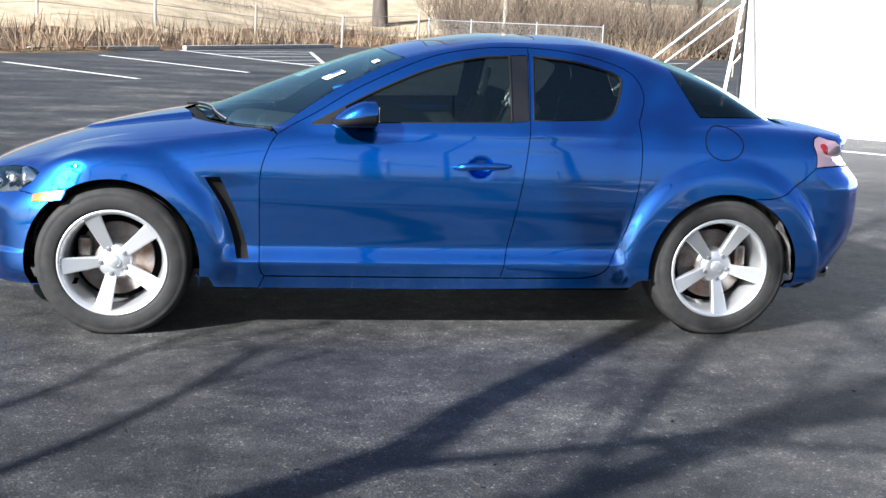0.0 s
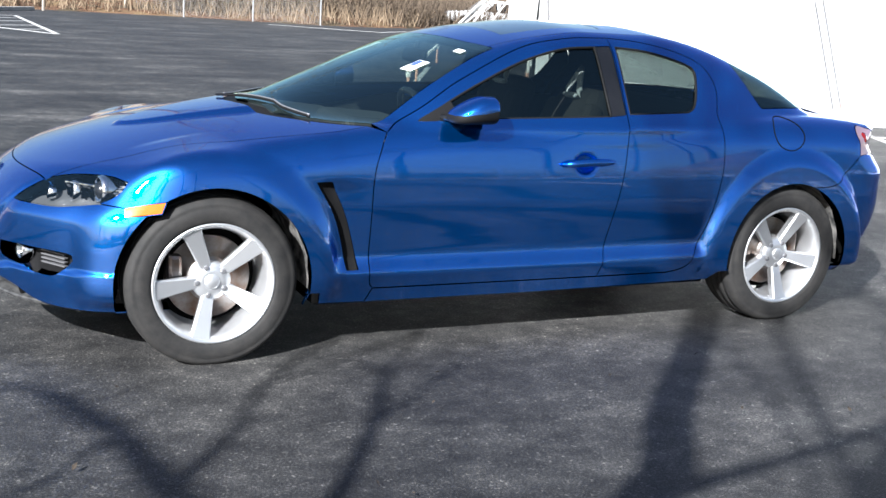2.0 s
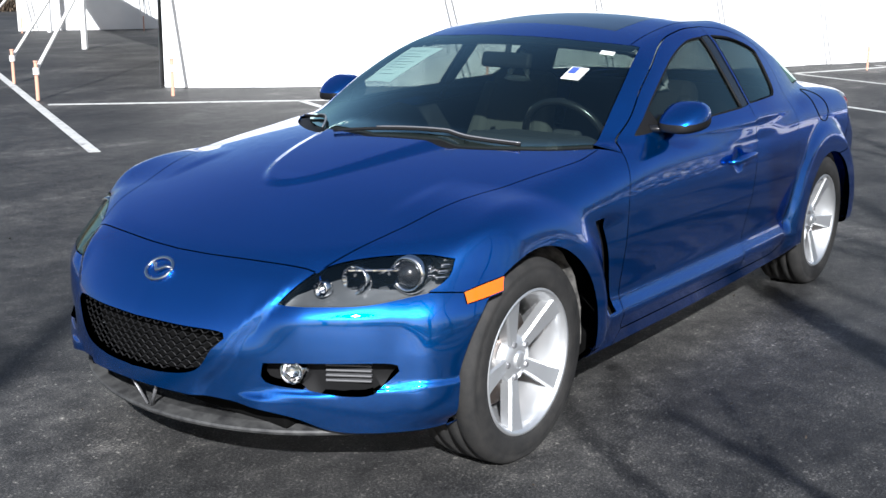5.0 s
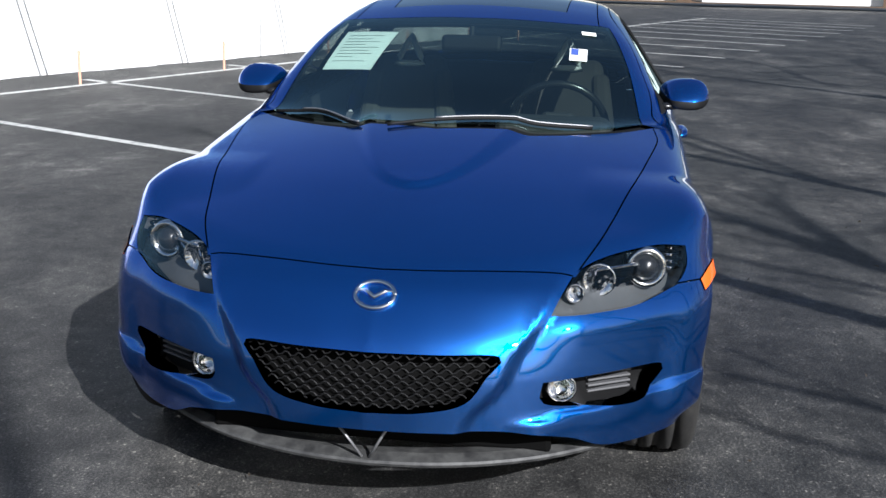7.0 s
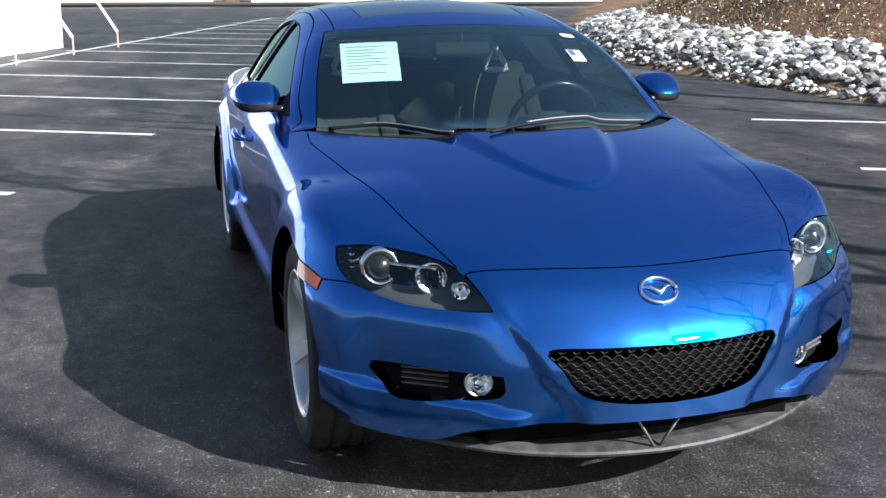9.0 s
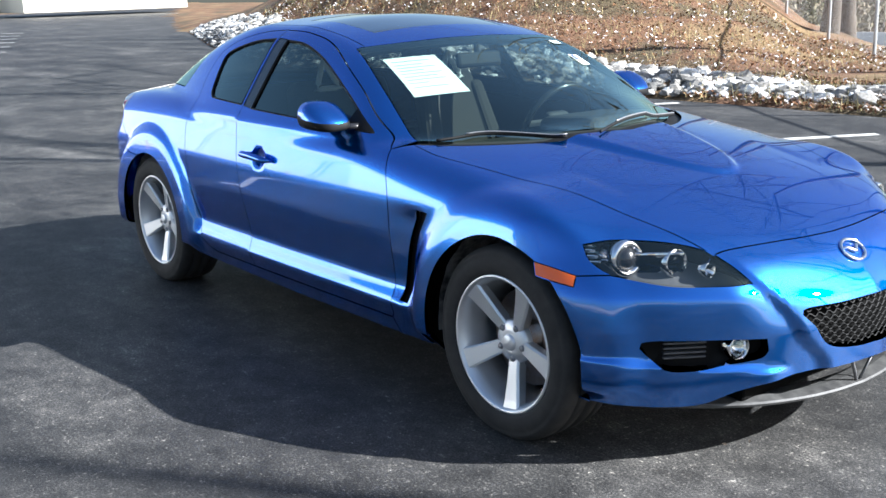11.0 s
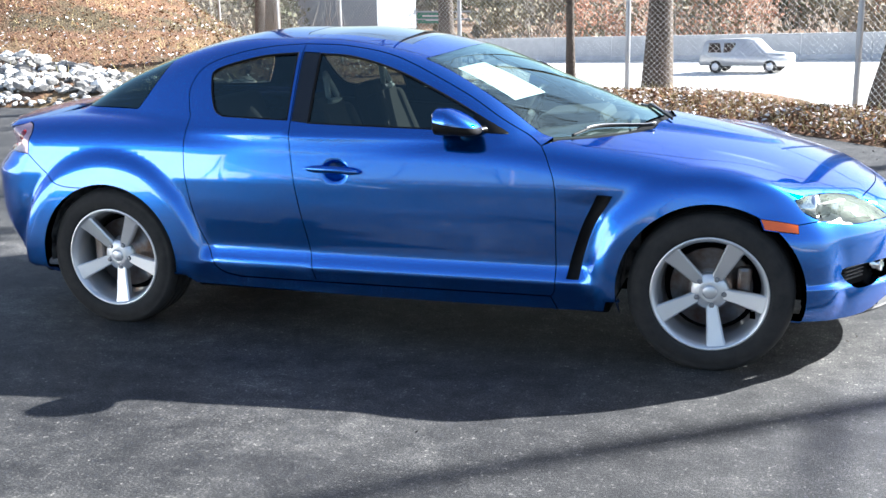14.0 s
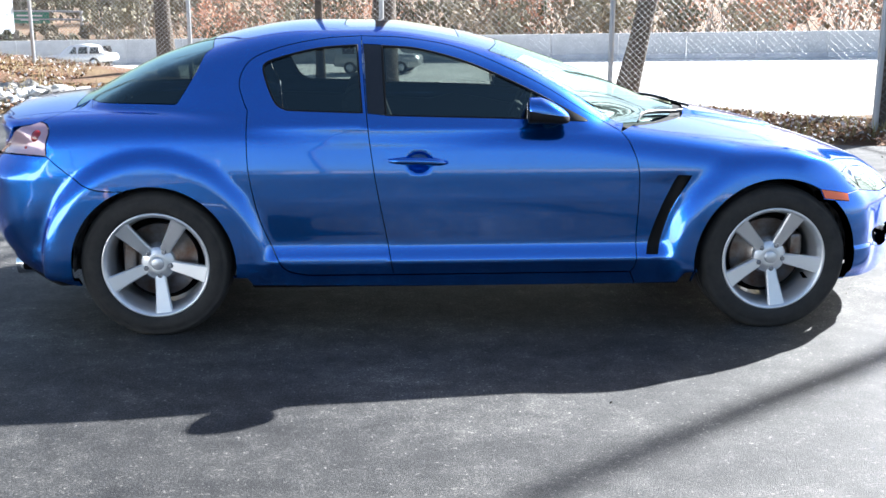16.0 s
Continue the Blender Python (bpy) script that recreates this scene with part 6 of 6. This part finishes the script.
HOUSE = material("pale_house_siding", (0.27, 0.30, 0.33), 0.8)


def house(at, size, turn, label, mat):
    h = thing("house", label, "house", "houses beyond the highway", at=at)
    h.rotation_euler = (0, 0, radians(turn))
    bm = bmesh.new()
    add_box(bm, size, pose(0, 0, size[2] / 2), 0.03)
    part("wall", bm, mat, h)
    x, y, z = size[0] / 2 + 0.3, size[1] / 2 + 0.4, size[2]
    me = from_faces("roof", [(-x, -y, z), (x, -y, z), (x, y, z), (-x, y, z), (-x, 0, z + y * 0.6), (x, 0, z + y * 0.6)], [(0, 1, 5, 4), (2, 3, 4, 5), (0, 4, 3), (1, 2, 5), (3, 2, 1, 0)])
    part("roof", me, ROADM, h)
    for i in range(int(size[0] / 2.2)):
        for j in range(int(size[2] / 2.7)):
            bm = bmesh.new()
            add_box(bm, (1.0, 0.08, 1.3), pose(-size[0] / 2 + 1.3 + 2.2 * i, size[1] / 2 + 0.02, 1.5 + 2.7 * j))
            part("window", bm, SATIN, h)
    return h


house(lane(122, -40), (12, 8, 9.0), 166, "tall pale blue house behind trees", HOUSE)

# ---- tents and what stands at the lot's far end ----
FABRIC = material("white_tent_fabric", (0.80, 0.80, 0.79), 0.75)
a = ramp_noise(FABRIC, 0.8, [(0.3, (0.74, 0.74, 0.73)), (0.7, (0.84, 0.84, 0.83))], 4)
base(FABRIC, a.outputs[0])
bump(FABRIC, 3, 0.25, 0.03, 3)
ROPE = material("white_webbing", (0.72, 0.70, 0.66), 0.8)
STAKE = material("faded_orange_stake", (0.62, 0.34, 0.24), 0.7)


def cloth_wall(p, q, high, seed, foot=0.004):
    """A hanging fabric wall with folds."""
    p, q = Vector(p), Vector(q)
    d = q - p
    nrm = Vector((-d.y, d.x, 0)).normalized()
    n = max(12, int(d.length / 0.16))
    rnd = random.Random(seed)
    ph = [rnd.uniform(0, 6) for _ in range(3)]
    vs, fs = [], []
    for i in range(n + 1):
        t = i / n
        x = t * d.length
        for j in range(9):
            h = j / 8
            f = (0.035 * math.sin(x * 2.3 + ph[0]) + 0.02 * math.sin(x * 6.1 + ph[1])) * (1 - 0.75 * h) + 0.03 * math.sin(x * 0.7 + ph[2])
            vs.append(p + d * t + nrm * f + Vector((0, 0, foot * (1 + 0.6 * math.sin(x * 1.1 + ph[0])) * (1 - h) + high * h)))
    for i in range(n):
        for j in range(8):
            fs.append((9 * i + j, 9 * i + 9 + j, 9 * i + 10 + j, 9 * i + 1 + j))
    return from_faces("wall", vs, fs, True)


def tent(corner, along, back, length, depth, high, label, bays, wing=None):
    t = thing("tent", label, "tent", "white tents on the lot")
    c, a_, b_ = Vector(corner), Vector(along).normalized(), Vector(back).normalized()
    step = length / bays
    for i in range(bays):
        part("wall", cloth_wall(c + a_ * (step * i - 0.06), c + a_ * (step * (i + 1) + 0.06), high, i), FABRIC, t)
    part("wall", cloth_wall(c + b_ * 0.02, c + b_ * depth, high, 40), FABRIC, t)
    part("wall", cloth_wall(c + a_ * length + b_ * 0.02, c + a_ * length + b_ * depth, high, 41), FABRIC, t)
    part("wall", cloth_wall(c + b_ * depth, c + b_ * depth + a_ * length, high, 42), FABRIC, t)
    r0, r1 = c + b_ * (depth / 2) + a_ * (depth / 2), c + b_ * (depth / 2) + a_ * (length - depth / 2)
    up, rid = Vector((0, 0, high)), Vector((0, 0, high + depth * 0.28))
    k = [c + up, c + a_ * length + up, c + a_ * length + b_ * depth + up, c + b_ * depth + up, r0 + rid, r1 + rid]
    part("roof", from_faces("roof", k, [(0, 1, 5, 4), (1, 2, 5), (2, 3, 4, 5), (3, 0, 4)]), FABRIC, t)
    out = -b_
    if wing:
        w, sd = Vector(wing), Vector((0.486, 0.874, 0)).normalized()
        hid = Vector((0.74, 0.673, 0)) * 9.0
        part("wall", cloth_wall(w, c, high, 50), FABRIC, t)
        part("wall", cloth_wall(w, w + hid, high, 51), FABRIC, t)
        part("roof", from_faces("roof", [w + up, c + up, k[3], w + hid * 1.6 + up, w + sd * 17.0 + up], [(0, 1, 2, 3, 4)]), FABRIC, t, "white canopy over the tent's open side")
        for d in (9.0, 16.9):
            bm = bmesh.new()
            add_box(bm, (0.10, 0.10, high), Matrix.Translation(w + sd * d + up / 2) @ pose(0, 0, 0, 0, 0, 29), 0.008)
            part("leg", bm, WHITEP, t, "square white canopy leg")
        for sx, sy, d in ((3.7, 9.35, 3.2), (4.75, 11.5, 5.7), (7.9, 17.7, 11.5), (5.16, 8.62, 0.0)):
            s = Vector((sx, sy, 0))
            bm = bmesh.new()
            add_tube(bm, s - Vector((0, 0, 0.1)), s + Vector((0, 0, 0.46)), 0.022, sides=8)
            add_tube(bm, s + Vector((0, 0, 0.46)), s + Vector((0, 0, 0.475)), 0.030, sides=8)
            part("stake", bm, STAKE, t, "orange steel stake")
            bm = bmesh.new()
            add_tube(bm, s + Vector((0, 0, 0.31)), s + Vector((0, 0, 0.39)), 0.038, sides=8)
            part("strap_knot", bm, ROPE, t, "white strap wound round the stake")
            bm = bmesh.new()
            add_tube(bm, s + Vector((0, 0, 0.36)), w + sd * d + up, 0.024, sides=6)
            part("guy_rope", bm, ROPE, t, "white guy strap")
    for i in range(bays + 1):
        p = c + a_ * (step * i)
        bm = bmesh.new()
        add_tube(bm, p - out * 0.12, p - out * 0.12 + up, 0.028, sides=8)
        part("pole", bm, GALV, t)
        s = p + out * 1.25 + a_ * 0.15
        bm = bmesh.new()
        add_tube(bm, s - Vector((0, 0, 0.1)), s + Vector((0, 0, 0.42)), 0.018, sides=8)
        part("stake", bm, STAKE, t, "orange steel stake")
        for o in (-0.06, 0.06):
            bm = bmesh.new()
            add_tube(bm, s + a_ * o + Vector((0, 0, 0.36)), p + up + a_ * o, 0.014, sides=5)
            part("guy_rope", bm, ROPE, t, "white guy strap")
    for i in range(0 if wing else max(2, int(depth / 3.2))):
        p = c + b_ * (3.2 * i + 0.3)
        s = p - a_ * 1.5
        bm = bmesh.new()
        add_tube(bm, s - Vector((0, 0, 0.1)), s + Vector((0, 0, 0.45)), 0.02, sides=8)
        part("stake", bm, STAKE, t, "orange steel stake")
        for o in (-0.08, 0.08):
            bm = bmesh.new()
            add_tube(bm, s + b_ * o + Vector((0, 0, 0.38)), p + up + b_ * o, 0.016, sides=5)
            part("guy_rope", bm, ROPE, t, "white guy strap")
    return t


tent((8.5, 7.15, 0), (14.2, -4.29, 0), (0.29, 0.957, 0), 14.83, 7.4, 2.45, "large white event tent with closed fabric walls", 5, (5.82, 9.58, 0))
tent((13.8, 25.4, 0), (0.97, -0.22, 0), (0.60, 0.80, 0), 14.0, 8.0, 2.45, "white event tent with closed fabric walls beyond the first", 4)


def trailer(at, size, turn, label, mat):
    t = thing("trailer_building", label, "building", "low buildings at the lot's end", at=at)
    t.rotation_euler = (0, 0, radians(turn))
    bm = bmesh.new()
    add_box(bm, size, pose(0, 0, size[2] / 2 + 0.3), 0.05)
    part("wall", bm, mat, t)
    bm = bmesh.new()
    add_box(bm, (size[0] + 0.3, size[1] + 0.3, 0.15), pose(0, 0, size[2] + 0.38), 0.03)
    part("roof", bm, HOUSE, t)
    for i in range(int(size[1] / 3)):
        bm = bmesh.new()
        add_box(bm, (0.06, 1.3, 0.8), pose(-size[0] / 2 - 0.01, -size[1] / 2 + 1.6 + 3 * i, 2.0))
        part("window", bm, SATIN, t)
    return t


CREAM = material("cream_siding", (0.70, 0.66, 0.56), 0.7)
for i in range(4):
    trailer((74 + 2.2 * i, -26 + 13.5 * i, 0.0), (5, 12, 2.9), 4, "cream low office trailer with dark windows", CREAM if i % 2 == 0 else WHITEP)

# timber fence and posts behind the lot
WOOD = material("weathered_grey_wood", (0.36, 0.32, 0.27), 0.9)
a = ramp_noise(WOOD, 6, [(0.3, (0.26, 0.22, 0.18)), (0.7, (0.46, 0.42, 0.36))], 6, stretch=(1, 1, 0.2))
base(WOOD, a.outputs[0])
rail = thing("wire_fence", "old wire fence with wooden posts behind the lot", "fence")
pv = [(-12 + 3.4 * i, 29.5 + 2.6 * i) for i in range(6)]
for i, (x, y) in enumerate(pv):
    z = float(hill(np.array(x), np.array(y)))
    bm = bmesh.new()
    add_tube(bm, (x, y, z - 0.2), (x + 0.03, y, z + 1.3), 0.06, 0.05, sides=8)
    part("post", bm, WOOD, rail)
    if i:
        x0, y0 = pv[i - 1]
        z0 = float(hill(np.array(x0), np.array(y0)))
        for h in (0.5, 0.85, 1.2):
            bm = bmesh.new()
            add_tube(bm, (x0, y0, z0 + h), (x, y, z + h), 0.012, sides=5)
            part("wire", bm, GALV, rail)
low = thing("low_chain_link_fence", "low chain-link fence with pale posts behind the lot", "fence")
pv = [(5.6, 43.5), (7.0, 40.6), (9.6, 39.7), (12.2, 38.9)]
for i, (x, y) in enumerate(pv):
    bm = bmesh.new()
    add_tube(bm, (x, y, -0.1), (x, y, 1.35), 0.03, sides=8)
    part("post", bm, GALV, low)
    if i:
        x0, y0 = pv[i - 1]
        bm = bmesh.new()
        add_tube(bm, (x0, y0, 1.25), (x, y, 1.25), 0.018, sides=6)
        part("rail", bm, GALV, low)
        net = part("chain_link", NET, WIRE, low)
        net.matrix_world = Matrix(((x - x0, y0 - y, 0, x0), (y - y0, x - x0, 0, y0), (0, 0, 0.58, 0.0), (0, 0, 0, 1)))
bm = bmesh.new()
add_tube(bm, (9.2, 44.5, -0.2), (9.25, 44.5, 7.5), 0.13, 0.11, sides=10)
tagged(part("utility_pole", bm, WOOD), "brown wooden utility pole", "pole")
for i in range(3):
    vehicle("parked_car", "pale car parked beyond the lot", (22.5 + 4.6 * i, 44.0 + 1.2 * i, 0.0), 4.4, 1.45, 1.75, (WHITEP, SILVERP, WHITEP)[i], "sedan")
